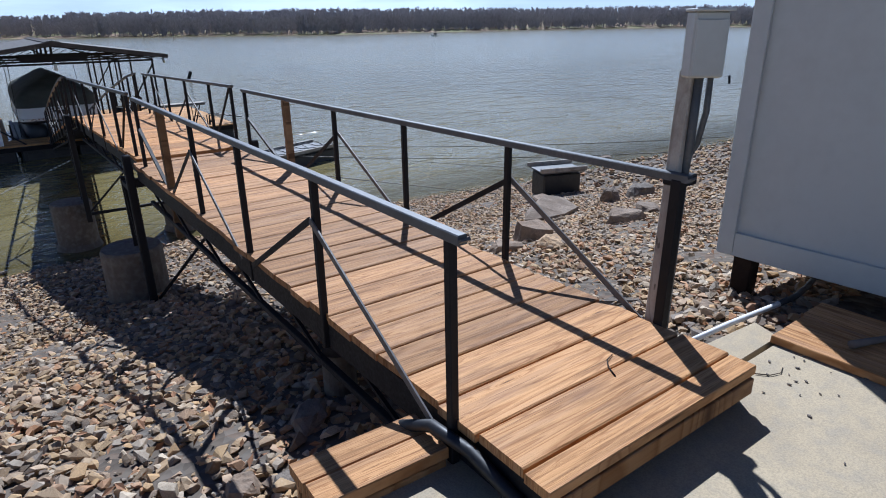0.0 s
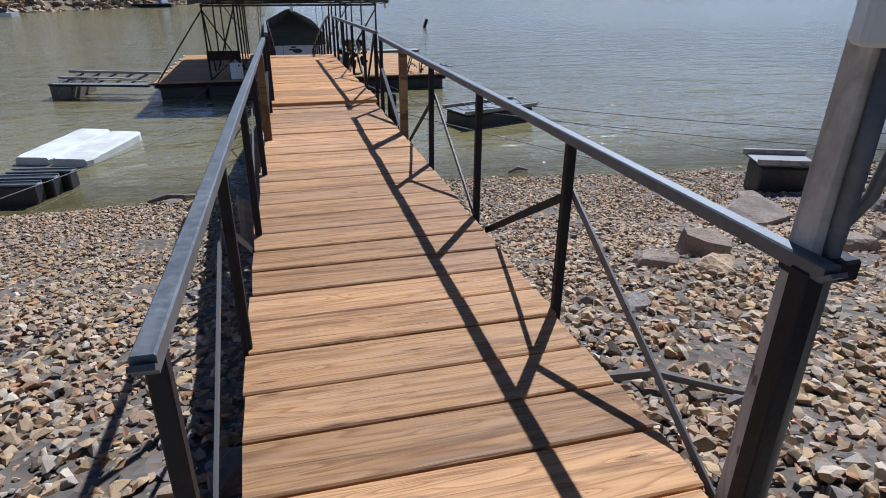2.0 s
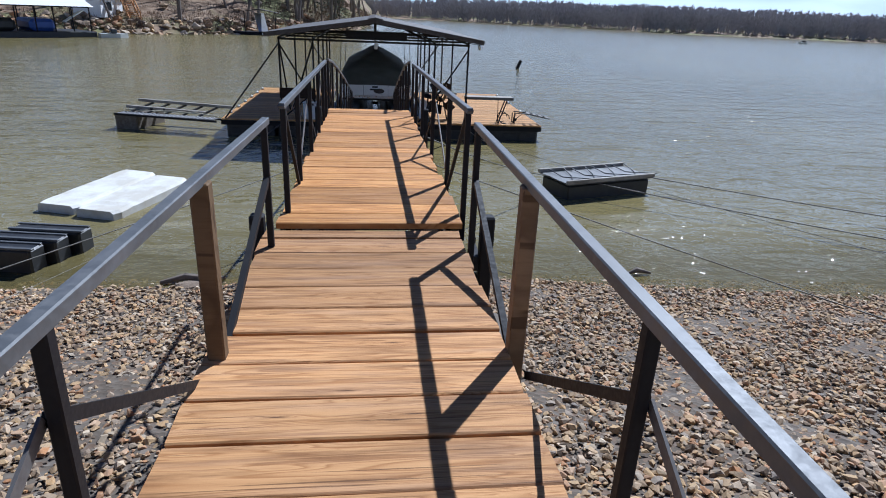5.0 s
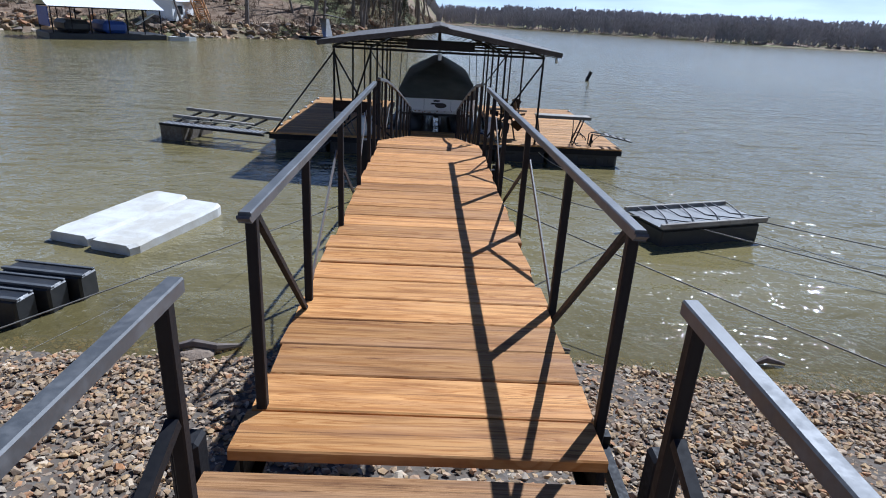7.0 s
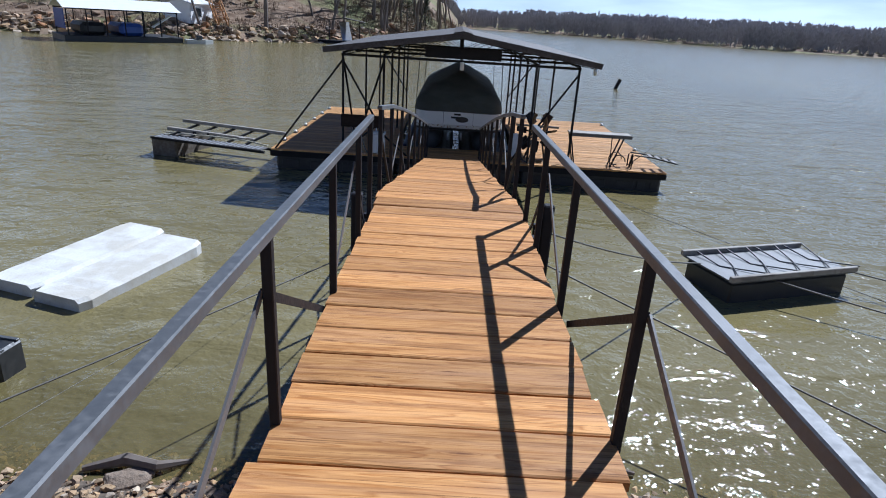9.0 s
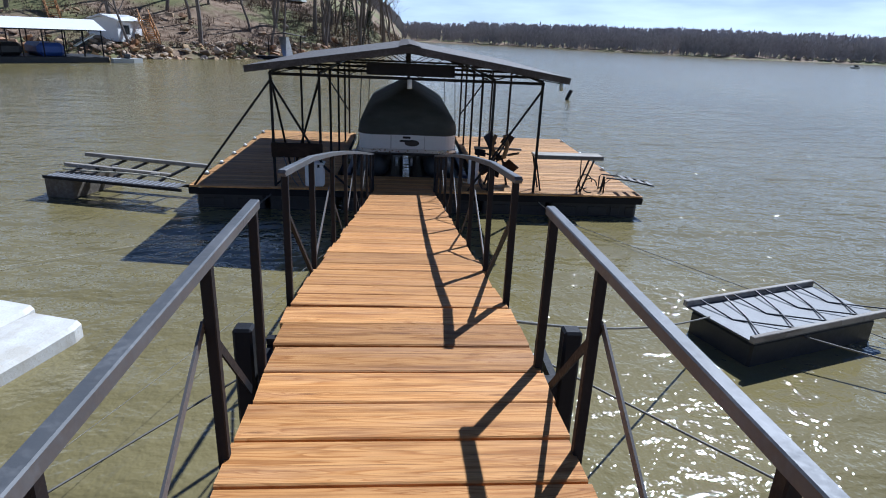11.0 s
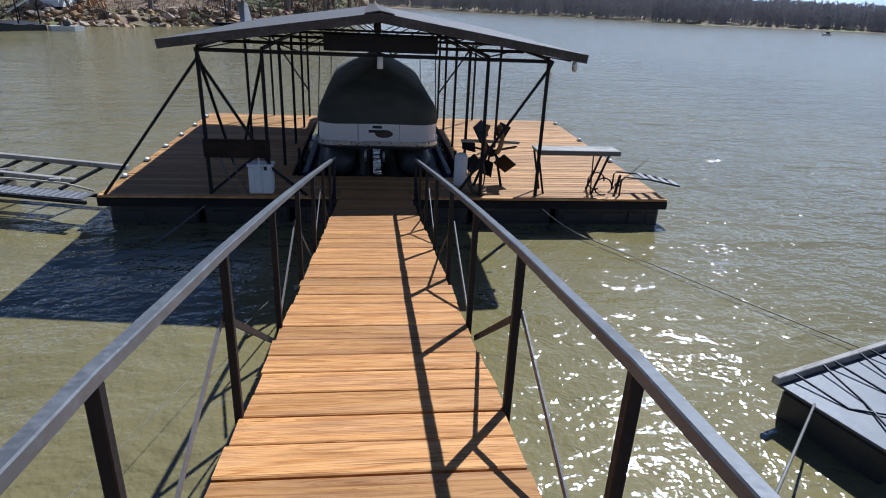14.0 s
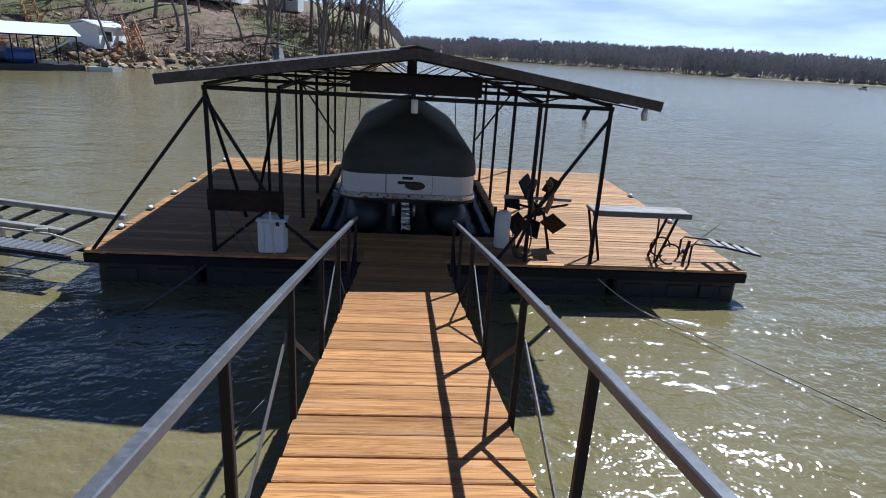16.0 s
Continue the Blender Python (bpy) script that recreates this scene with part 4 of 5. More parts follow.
def wheel_rack():
    thing = empty("paddle_wheel", (4.02, 24.75, DZ), "dark paddle wheel with square blades beside a shelter post", "paddle wheel")
    c = Vector((0.06, 0.1, 0.66))
    part("hub", tube(B(), [c + Vector((0, -0.16, 0)), c + Vector((0, 0.16, 0))], 0.08, 12), M_STEEL, thing, "", True)
    for k, (deg, r, tilt, size) in enumerate(((118, 0.44, 50, 0.34), (62, 0.46, 20, 0.27), (10, 0.40, 70, 0.25), (-38, 0.40, 35, 0.33), (-95, 0.34, 60, 0.30), (-140, 0.42, 25, 0.30), (168, 0.44, 65, 0.27))):
        a = radians(deg)
        d = Vector((math.cos(a), 0, math.sin(a)))
        part("spoke", beam(B(), c + d * 0.06, c + d * r, 0.035, 0.035, up=(0, 1, 0)), M_STEEL, thing)
        turn = Matrix.Rotation(-a, 3, "Y") @ Matrix.Rotation(radians(tilt), 3, "X")
        part("blade", box(B(), c + d * r, (size, 0.025, size), turn, 0.004), M_DARKWOOD if k % 2 else M_STEEL, thing)
    part("axle_bar", beam(B(), c + Vector((-0.6, -0.1, 0.22)), c + Vector((0.55, -0.1, 0.2)), 0.05, 0.05), M_GREYWOOD, thing, "grey timber bar")
    for x in (-0.25, 0.3):
        part("stand_leg", beam(B(), c + Vector((x * 0.3, -0.14, 0)), (x, -0.05, 0), 0.045, 0.045), M_STEEL, thing)
    for s in (-1, 1):
        pts = [c + Vector((s * 0.10 + s * 0.08 * math.sin(t / 6 * math.pi), -0.2, 0.0 + 0.55 * t / 6)) for t in range(7)]
        part("curved_arm", tube(B(), pts, 0.05, 8), M_POSTWOOD, thing, "tan curved arm", True)


wheel_rack()
single("gas_bottle", tube(B(), [(3.50, 24.75, DZ), (3.50, 24.75, DZ + 0.04), (3.50, 24.75, DZ + 0.56), (3.50, 24.75, DZ + 0.62), (3.50, 24.75, DZ + 0.64)], 0.13, 18, [0.12, 0.13, 0.13, 0.10, 0.04]), M_WHITE,
       "white plastic cylinder standing beside the slip", "cylinder", smooth=True)
for k in range(3):
    pts = [(3.72 + 0.16 * math.cos(a) * (0.8 + 0.1 * k), 24.05 + 0.05 * k, 0.86 + (0.30 + 0.03 * k) * math.sin(a)) for a in [i * 2 * math.pi / 18 for i in range(19)]]
    single("coiled_cable", tube(B(), pts, 0.009, 7), M_BLACK, "black cable hanging in a loop from a post", "cable", "coiled black cables", smooth=True)
single("bow_light", tube(B(), [(5.08, 23.3, 2.90), (5.08, 23.3, 3.0), (5.08, 23.3, 3.10)], 0.045, 10, [0.035, 0.05, 0.02]), M_GALV, "small lamp hanging under the eave", "lamp", smooth=True)


def cleat(x, y, i):
    thing = empty("dock_cleat", (x, y, DZ), "small white bumper fixed on the dock edge", "dock bumper", "bumpers along the dock edge")
    bm = B()
    bmesh.ops.create_uvsphere(bm, u_segments=10, v_segments=6, radius=0.05, matrix=Matrix.Translation((0, 0, 0.04)) @ Matrix.Diagonal((0.9, 1.5, 0.8, 1)))
    part("pad", bm, M_WHITE, thing, "", True)
    part("base", box(B(), (0, 0, 0.006), (0.11, 0.2, 0.012)), M_STEEL, thing)


for i in range(6):
    cleat(DX0 + 0.05, 25.0 + i * 1.25, i)
    if i % 2:
        cleat(DX1 - 0.05, 25.6 + i * 1.15, i)


# ---- covered pontoon boat on its lift ----
# aluminium darkened to near black: the shade under the boat is in its colour
M_PONTOON = painted("shaded_aluminium", (0.05, 0.055, 0.06), 0.5, 0.2, (0.06, 0.06, 0.05), 0.5, 0.05, 6)


def boat():
    cx, y0, y1 = 1.90, 26.0, 32.4
    thing = empty("pontoon_boat", (cx, 29, 0.2), "white pontoon boat under a dark grey-green canvas cover", "boat")

    def put(name, bm, mat, label="", parent=None, smooth=False):
        bm.transform(Matrix.Translation(-thing.location))
        return part(name, bm, mat, parent or thing, label, smooth)

    def outline(w, front, back, r=0.35, n=6):
        pts = []
        for sx, yc, a0 in ((1, front, -90), (1, back, 0), (-1, back, 90), (-1, front, 180)):
            rr = r if yc == front else 0.1
            ox, oy = cx + sx * (w - rr), yc + (rr if yc == front else -rr)
            for i in range(n + 1):
                a = radians(a0 + 90 * i / n)
                pts.append((ox + rr * math.cos(a), oy + rr * math.sin(a)))
        return pts
    hull = put("side_panel", prism(B(), outline(1.25, y0, y1), 1.08, 1.50, "z"), M_HULL, "white boat side panels")
    put("deck_edge", prism(B(), outline(1.28, y0 - 0.04, y1 + 0.03), 0.99, 1.075, "z"), M_ALU, "bare aluminium deck edge")
    # black plate added below the deck to stand in for shade under the boat
    put("floor", prism(B(), outline(1.22, y0 + 0.05, y1 - 0.1), 0.90, 0.95, "z"), M_STEEL, "boat floor plate added dark for the shade underneath")
    put("rub_rail", prism(B(), outline(1.30, y0 - 0.07, y1 + 0.04), 0.955, 0.985, "z"), M_BLACK)
    # plain emblem on the front panel: two dark bars and an oval
    put("name_plate", box(B(), (cx + 0.02, y0 - 0.006, 1.29), (0.84, 0.014, 0.36), None, 0.004), M_HULL, parent=hull)
    for x, z, w in ((-0.02, 1.38, 0.20), (-0.02, 1.29, 0.36)):
        put("emblem_bar", box(B(), (cx + x, y0 - 0.016, z), (w, 0.008, 0.055)), M_BLACK, parent=hull)
    bm = B()
    bmesh.ops.create_uvsphere(bm, u_segments=16, v_segments=8, radius=0.5, matrix=Matrix.Translation((cx + 0.12, y0 - 0.015, 1.24)) @ Matrix.Diagonal((0.38, 0.012, 0.17, 1)))
    put("emblem_oval", bm, M_FASCIA, parent=hull, smooth=True)
    for x in (-0.42, 0.44):
        put("panel_seam", box(B(), (cx + x, y0 - 0.004, 1.29), (0.012, 0.012, 0.40)), M_FLAT, parent=hull)
    # canvas cover: rings that rise from the rim to the tent poles
    bm = B()
    levels = [(1.272, 1.44, 0.0, 0.36), (1.268, 1.56, -0.005, 0.36), (1.25, 1.72, 0.02, 0.36), (1.17, 1.87, 0.10, 0.40), (1.00, 2.02, 0.24, 0.42), (0.78, 2.15, 0.45, 0.40), (0.48, 2.31, 0.78, 0.3), (0.22, 2.44, 1.05, 0.16), (0.07, 2.51, 1.25, 0.05)]
    rings = []
    for w, z, inset, r in levels:
        o = outline(w, y0 - 0.02 + inset, y1 + 0.02 - inset * 1.2, r, 6)
        rings.append([bm.verts.new((x, y, z + 0.02 * noise.noise((x * 2.2, y * 1.5, z * 3)))) for x, y in o])
    n = len(rings[0])
    for a, b in zip(rings, rings[1:]):
        for i in range(n):
            bm.faces.new((a[i], a[(i + 1) % n], b[(i + 1) % n], b[i]))
    bm.faces.new(rings[-1])
    bmesh.ops.subdivide_edges(bm, edges=bm.edges, cuts=1, use_grid_fill=True)
    for v in bm.verts:
        v.co += Vector((noise.noise(v.co * 2.3), noise.noise(v.co * 2.3 + Vector((5, 0, 0))), noise.noise(v.co * 2.3 + Vector((0, 9, 0))))) * 0.022
    put("cover", bm, M_COVER, "dark grey-green canvas cover", smooth=True)
    for x in (-0.82, 0.82):
        r = 0.36
        put("pontoon", tube(B(), [(cx + x, y0 + 0.06, 0.60), (cx + x, y0 + 0.22, 0.57), (cx + x, y0 + 0.5, 0.55), (cx + x, y1, 0.55)], r, 18, [0.16, 0.3, r, r]), M_PONTOON, "aluminium pontoon tube coloured dark for the shade under the boat", smooth=True)
    for i in range(5):
        y = y0 + 0.6 + i * 1.2
        put("cross_member", beam(B(), (cx - 1.15, y, 0.95), (cx + 1.15, y, 0.95), 0.06, 0.05), M_ALU)
    for x in (-0.27, 0.12):
        put("tow_eye", tube(B(), [(cx + x, y0 + 0.1, 0.84), (cx + x, y0 + 0.1, 0.62)], 0.03, 10), M_GALV, smooth=True)


boat()


def boat_lift():
    thing = empty("boat_lift", (1.9, 29, 0.0), "dark steel boat lift hung on cables in the slip", "boat lift")

    def put(name, bm, mat, label=""):
        bm.transform(Matrix.Translation(-thing.location))
        part(name, bm, mat, thing, label, False)
    for x in (0.75, 3.05):
        put("lift_beam", beam(B(), (x, 26.2, 0.22), (x, 31.6, 0.22), 0.1, 0.14), M_STEEL)
        for y in (26.6, 31.0):
            put("lift_cable", tube(B(), [(x - (0.18 if x < 2 else -0.18), y, 0.2), (x - (0.05 if x < 2 else -0.05), y, 2.95)], 0.012, 6), M_STEEL)
    for y in (26.6, 31.0):
        put("cross_beam", beam(B(), (0.5, y, 0.12), (3.3, y, 0.12), 0.1, 0.12), M_STEEL)
    for x in (0.62, 1.5, 2.3, 3.18):
        put("lift_tank", tube(B(), [(x, 25.75, 0.10), (x, 25.85, 0.10), (x, 31.4, 0.10)], 0.3, 16, [0.2, 0.3, 0.3]), M_FLOAT, "black lift tank")
    for x in (0.30, 3.50):
        put("guide_pipe", tube(B(), [(x, 25.6, 0.3), (x, 25.6, 1.0)], 0.03, 10), M_STEEL)
    for x in (0.42, 3.38):
        put("slip_bumper", beam(B(), (x, 25.5, 0.42), (x, 30.8, 0.42), 0.12, 0.22, 0.02), M_NAVY, "dark blue slip bumper")


boat_lift()


# ---- floats and rafts on the water ----
def foam_float():
    thing = empty("foam_float", (-3.53, 16.85, 0), "two white foam billets lashed side by side, afloat", "float")
    u = Vector((0.29, 0.957, 0)).normalized()      # along the billets
    v = Vector((u.y, -u.x, 0))
    for k, (side, l0, l1) in enumerate(((-0.455, -1.20, 1.36), (0.46, -1.27, 1.18))):
        bm = B()
        n, rows = 14, []
        for i in range(n + 1):
            t = l0 + (l1 - l0) * i / n
            w = 0.445 + 0.015 * noise.noise((t * 2, k * 7, 0)) - (0.05 if i in (0, n) else 0)
            h = 0.20 + 0.015 * noise.noise((t * 1.7, k * 3, 2)) + 0.03 * (t / 1.3)
            ring = []
            for a, b in ((-w, -0.12), (-w, h - 0.05), (-w + 0.06, h), (w - 0.06, h), (w, h - 0.05), (w, -0.12)):
                p = u * t + v * (side + a)
                ring.append(bm.verts.new((p.x, p.y, b + 0.012 * noise.noise((p.x * 4, p.y * 4, b)))))
            rows.append(ring)
        for a, b in zip(rows, rows[1:]):
            for i in range(6):
                bm.faces.new((a[i], a[(i + 1) % 6], b[(i + 1) % 6], b[i]))
        bm.faces.new(rows[0][::-1])
        bm.faces.new(rows[-1])
        part("billet", bm, M_FOAM, thing)


foam_float()


def block_float():
    thing = empty("float_blocks", (-3.82, 13.6, 0), "three black plastic float blocks tied in a row", "float")
    turn = Matrix.Rotation(radians(-8), 3, "Z")
    for k in range(3):
        c = turn @ Vector((0.13 * k, -0.42 + 0.42 * k, 0.12))
        b = part("block", box(B(), c, (1.18, 0.36, 0.48), turn, 0.03), M_FLOAT, thing)
        part("flange", box(B(), c + Vector((0, -0.14, 0.255)), (1.22, 0.07, 0.035), turn, 0.006), M_RAIL, b)
        part("flange", box(B(), c + Vector((0, 0.13, 0.25)), (1.2, 0.05, 0.02), turn, 0.004), M_RAIL, b)


block_float()


def raft(at, yaw, w, d, h, label, cables=True):
    thing = empty("raft", at, label, "raft", "small black rafts")
    thing.rotation_euler = (0, 0, radians(yaw))
    part("float", box(B(), (0, 0, h * 0.5 - 0.12), (w - 0.12, d - 0.12, h + 0.14), None, 0.03), M_FLOAT, thing)
    part("deck", box(B(), (0, 0, h + 0.005), (w, d, 0.03), None, 0.004), M_RAIL, thing, "pale metal deck")
    for y in (-d / 2 + 0.02, d / 2 - 0.02):
        part("side_timber", beam(B(), (-w / 2 - 0.04, y, h + 0.06), (w / 2 + 0.04, y, h + 0.06), 0.07, 0.09, 0.008), M_GREYWOOD, thing)
    if cables:
        n = 4
        for k in range(n):
            x = -w / 2 + w * (k + 0.35) / n
            part("lashing", tube(B(), [(x, d / 2 - 0.05, h + 0.09), (x + 0.05, 0, h + 0.026), (x + w / n * 0.95, -d / 2 + 0.08, h + 0.07)], 0.012, 6), M_BLACK, thing)
            part("lashing", tube(B(), [(x + w / n * 0.7, d / 2 - 0.05, h + 0.09), (x + 0.3, 0, h + 0.03), (x - 0.05, -d / 2 + 0.08, h + 0.07)], 0.012, 6), M_BLACK, thing)
    return thing


raft((7.28, 17.93, 0), 19, 2.55, 1.2, 0.38, "black float raft with pale deck and two grey timbers")
r = raft((9.7, 9.15, ground_z(9.7, 9.15) - 0.1), -20, 1.0, 0.75, 0.66, "black float box with pale rails stranded on the gravel", False)


def broken_walkway():
    thing = empty("broken_walkway", (-4.6, 24.8, 0), "broken pale walkway frame floating beside the dock", "walkway")
    thing.rotation_euler = (0, 0, radians(-14))
    part("float", box(B(), (-1.35, 0.1, 0.14), (0.75, 1.6, 0.6), None, 0.03), M_PIER, thing, "grey float block")
    for y in (-0.72, -0.32):
        part("frame_bar", beam(B(), (-1.7, y, 0.47), (1.75, y, 0.44), 0.05, 0.06), M_STEEL, thing)
    part("grating", box(B(), (0.0, -0.52, 0.48), (3.3, 0.36, 0.015)), M_FLAT, thing, "pale metal grating")
    for k in range(24):
        part("grating_bar", box(B(), (-1.6 + k * 0.135, -0.52, 0.494), (0.03, 0.36, 0.014)), M_GALV, thing)
    for y, z, x1 in ((0.05, 0.60, 1.0), (0.75, 0.72, 1.6)):
        part("timber", beam(B(), (-1.75, y, z), (x1, y, z - 0.05), 0.12, 0.09, 0.01), M_GREYWOOD, thing, "long bleached timber")
    for x in (-1.4, -0.8, -0.2, 0.4, 0.95):
        part("bracket", beam(B(), (x, -0.3, 0.49), (x + 0.12, 0.8, 0.64), 0.05, 0.05), M_STEEL, thing)
    part("rope", tube(B(), [(-1.7, -0.1, 0.52), (-1.2, -0.08, 0.51), (0.0, -0.14, 0.56), (0.9, -0.1, 0.54), (1.6, -0.3, 0.52)], 0.02, 7), M_LITROPE, thing, "pale rope", True)
    for k in range(7):
        rr = random.Random(70 + k)
        part("scrap", box(B(), (rr.uniform(-1.5, 0.9), rr.uniform(-0.2, 0.3), 0.57), (rr.uniform(0.1, 0.3), 0.08, 0.07), Matrix.Rotation(rr.uniform(0, 3), 3, "Z"), 0.01), M_STEEL if k % 2 else M_GREYWOOD, thing)


broken_walkway()


# ---- mooring lines ----
def line(a, b, drop, r=0.010, mat=M_ROPE, label="thin mooring cable stretched to the shore"):
    return single("mooring_line", tube(B(), sag(a, b, drop, 18), r, 6), mat, label, "mooring line", "mooring lines", smooth=True)


line((1.15, 15.53, 1.36), (-4.6, 7.8, 0.86), 0.03, 0.008)
line((2.42, 15.53, 1.36), (8.7, 10.0, 0.46), 0.04, 0.010)
line((2.44, 14.1, 2.1), (6.05, 17.7, 0.40), 0.12, 0.012, M_ROPE, "thin mooring cable tied to the raft")
line((7.0, 17.3, 0.36), (16.5, 10.6, 0.3), 0.12, 0.013)
line((8.5, 18.0, 0.36), (20.0, 11.0, 0.3), 0.12, 0.013)
line((4.95, 23.84, 0.34), (5.6, 23.0, 0.06), 0.05, 0.010, M_LITROPE, "pale rope at the dock front")
line((5.6, 23.0, 0.06), (12.5, 11.6, 0.12), 0.03, 0.008)
line((-1.16, 23.84, 0.36), (-1.9, 22.8, -0.05), 0.03, 0.02, M_ROPE, "dark rope from the dock into the water")
line((-2.6, 21.6, 0.02), (-6.5, 18.6, 0.12), 0.02, 0.005, M_LITROPE, "pale rope stretched over the water")
line((1.0, 22.6, 0.10), (-2.6, 8.2, 1.05), 0.02, 0.003, M_ROPE, "thin cable stretched over the water")


def chain_clamps():
    for a, b in (((1.15, 15.53, 1.36), (-4.6, 7.8, 0.86)), ((2.42, 15.53, 1.36), (8.7, 10.0, 0.46))):
        for k in range(5):
            p = sag(a, b, 0.03 if a[0] < 2 else 0.05, 60)[k + 1]
            single("cable_clamp", tube(B(), [p - Vector((0.03, 0, 0.01)), p + Vector((0.03, 0, 0.01))], 0.014, 7), M_GALV, "bright steel clamp on a mooring cable", "clamp", "cable clamps", smooth=True)


chain_clamps()
single("channel_marker", beam(B(), (12.85, 52.6, -0.6), (13.35, 52.6, 0.62), 0.22, 0.22, 0.02), M_STEEL, "dark leaning post standing in the lake", "post")
rr = random.Random(5)
single("driftwood", tube(B(), [(-1.35, 12.5, 0.03), (-1.0, 12.6, 0.08), (-0.7, 12.55, 0.07), (-0.45, 12.7, 0.02)], 0.05, 7, [0.03, 0.06, 0.05, 0.02]), M_BARK, "dark driftwood at the waterline", "driftwood")
single("driftwood", tube(B(), [(6.0, 12.75, 0.02), (6.2, 12.8, 0.08), (6.45, 12.78, 0.03)], 0.04, 7, [0.02, 0.05, 0.02]), M_BARK, "dark driftwood at the waterline", "driftwood")
single("driftwood", tube(B(), [(3.1, 12.9, 0.0), (3.35, 12.95, 0.06), (3.7, 12.9, 0.03)], 0.04, 7, [0.02, 0.04, 0.02]), M_BARK, "dark driftwood at the waterline", "driftwood")
single("driftwood", tube(B(), [(2.75, 2.9, 2.12), (3.05, 2.85, 2.14), (3.35, 2.6, 2.15), (3.6, 2.5, 2.13)], 0.02, 7, [0.03, 0.026, 0.02, 0.008]), M_BARK, "grey stick lying on the stones", "driftwood")


# ---- boathouse, sheds and houses on the far bank ----
def boathouse():
    thing = empty("boathouse", (-30, 68.8, 0), "far boathouse with a white metal roof over dark boats", "boathouse")
    yaw = math.degrees(math.atan2(72.1 - 65.3, -26.2 + 33.7))
    thing.rotation_euler = (0, 0, radians(yaw))
    part("float", box(B(), (0, 2.2, 0.15), (10.4, 5.6, 0.75), None, 0.05), M_FLOAT, thing)
    part("roof", prism(B(), [(-0.9, 2.85), (2.2, 3.75), (5.3, 2.85), (2.2, 3.62)], -5.1, 5.1), M_WHITE, thing, "white metal roof")
    thing.children[-1].matrix_basis = Matrix.Rotation(radians(90), 4, "Z") @ Matrix.Diagonal((1, -1, 1, 1))
    for x in (-4.8, -3.2, -1.6, 0, 1.6, 3.2, 4.8):
        for y in (-0.4, 4.8):
            part("post", beam(B(), (x, y, 0.5), (x, y, 2.85), 0.09, 0.09), M_STEEL, thing)
    for y in (-0.4, 4.8):
        part("eave_beam", beam(B(), (-4.85, y, 2.8), (4.85, y, 2.8), 0.08, 0.12), M_STEEL, thing)
    for x, m, l in ((-2.6, M_FLOAT, "dark covered boat"), (0.7, M_BLUE, "blue covered boat")):
        part("boat", box(B(), (x, 2.3, 1.1), (2.2, 4.6, 1.1), None, 0.3), m, thing, l)
    part("slide", beam(B(), (2.6, 0.2, 1.4), (4.4, 0.2, 2.5), 0.7, 0.1), M_WHITE, thing, "white stair stringer")
    part("side_curtain", box(B(), (-4.95, 2.0, 1.9), (0.08, 4.0, 1.7)), M_BLUE, thing, "blue tarpaulin")


boathouse()


def far_boat(x, y, yaw, label):
    thing = empty("motor_boat", (x, y, 0), label, "boat", "far moored boats")
    thing.rotation_euler = (0, 0, radians(yaw))
    bm = prism(B(), [(-1.2, -0.6), (0.6, -0.6), (1.5, 0), (0.6, 0.6), (-1.2, 0.6)], -0.15, 0.4, "z")
    part("hull", bm, M_BOX, thing)
    part("windscreen", box(B(), (0.1, 0, 0.6), (0.6, 0.9, 0.4), None, 0.1), M_DARKGLASS, thing)


far_boat(113.0, 159.0, 20, "small dark motor boat out on the lake")
far_boat(-24.6, 72.6, 35, "white motor boat moored beside the far boathouse")


def small_pier():
    thing = empty("swim_platform", (-14.2, 91.5, 0), "small dark far platform with a pale sloping ramp", "platform")
    part("float", box(B(), (0, 0, 0.1), (5.2, 2.2, 0.5), None, 0.04), M_STEEL, thing)
    part("ramp", beam(B(), (1.6, -0.3, 0.4), (0.9, 1.0, 2.6), 1.3, 0.1), M_GALV, thing, "pale sloping ramp")
    for x in (-0.9, 3.1):
        part("post", beam(B(), (x, 0.4, 0.3), (x, 0.4, 2.9), 0.1, 0.1), M_STEEL, thing)
    part("canopy", prism(B(), [(-1.6, 2.75), (1.1, 3.2), (3.8, 2.75), (1.1, 3.05)], -0.6, 1.4), M_FASCIA, thing)


small_pier()


def house(x, y, yaw, w, d, h, roof_h, wall, label, windows, group="houses on the far bank", top=None):
    z = ground_z(x, y) - 0.3
    thing = empty("house", (x, y, z), label, "house", group)
    thing.rotation_euler = (0, 0, radians(yaw))
    wl_ = part("wall", box(B(), (0, 0, h / 2), (w, d, h)), wall, thing)
    part("roof", prism(B(), [(-d / 2 - 0.4, h - 0.1), (0, h + roof_h), (d / 2 + 0.4, h - 0.1), (0, h + roof_h - 0.2)], -w / 2 - 0.4, w / 2 + 0.4), top or M_ROOF, thing)
    thing.children[-1].matrix_basis = Matrix.Rotation(radians(90), 4, "Z")
    part("gable", prism(B(), [(-d / 2 + 0.02, h - 0.01), (d / 2 - 0.02, h - 0.01), (0, h + roof_h - 0.25)], -w / 2 + 0.02, w / 2 - 0.02), wall, thing)
    thing.children[-1].matrix_basis = Matrix.Rotation(radians(90), 4, "Z")
    for i in range(windows):
        xx = -w / 2 + w * (i + 0.5) / windows
        f = part("window", box(B(), (xx, -d / 2 - 0.03, h * 0.55), (1.1, 0.08, 1.1)), M_WHITE, thing)
        part("pane", box(B(), (xx, -d / 2 - 0.075, h * 0.55), (0.9, 0.03, 0.9)), M_DARKGLASS, f)


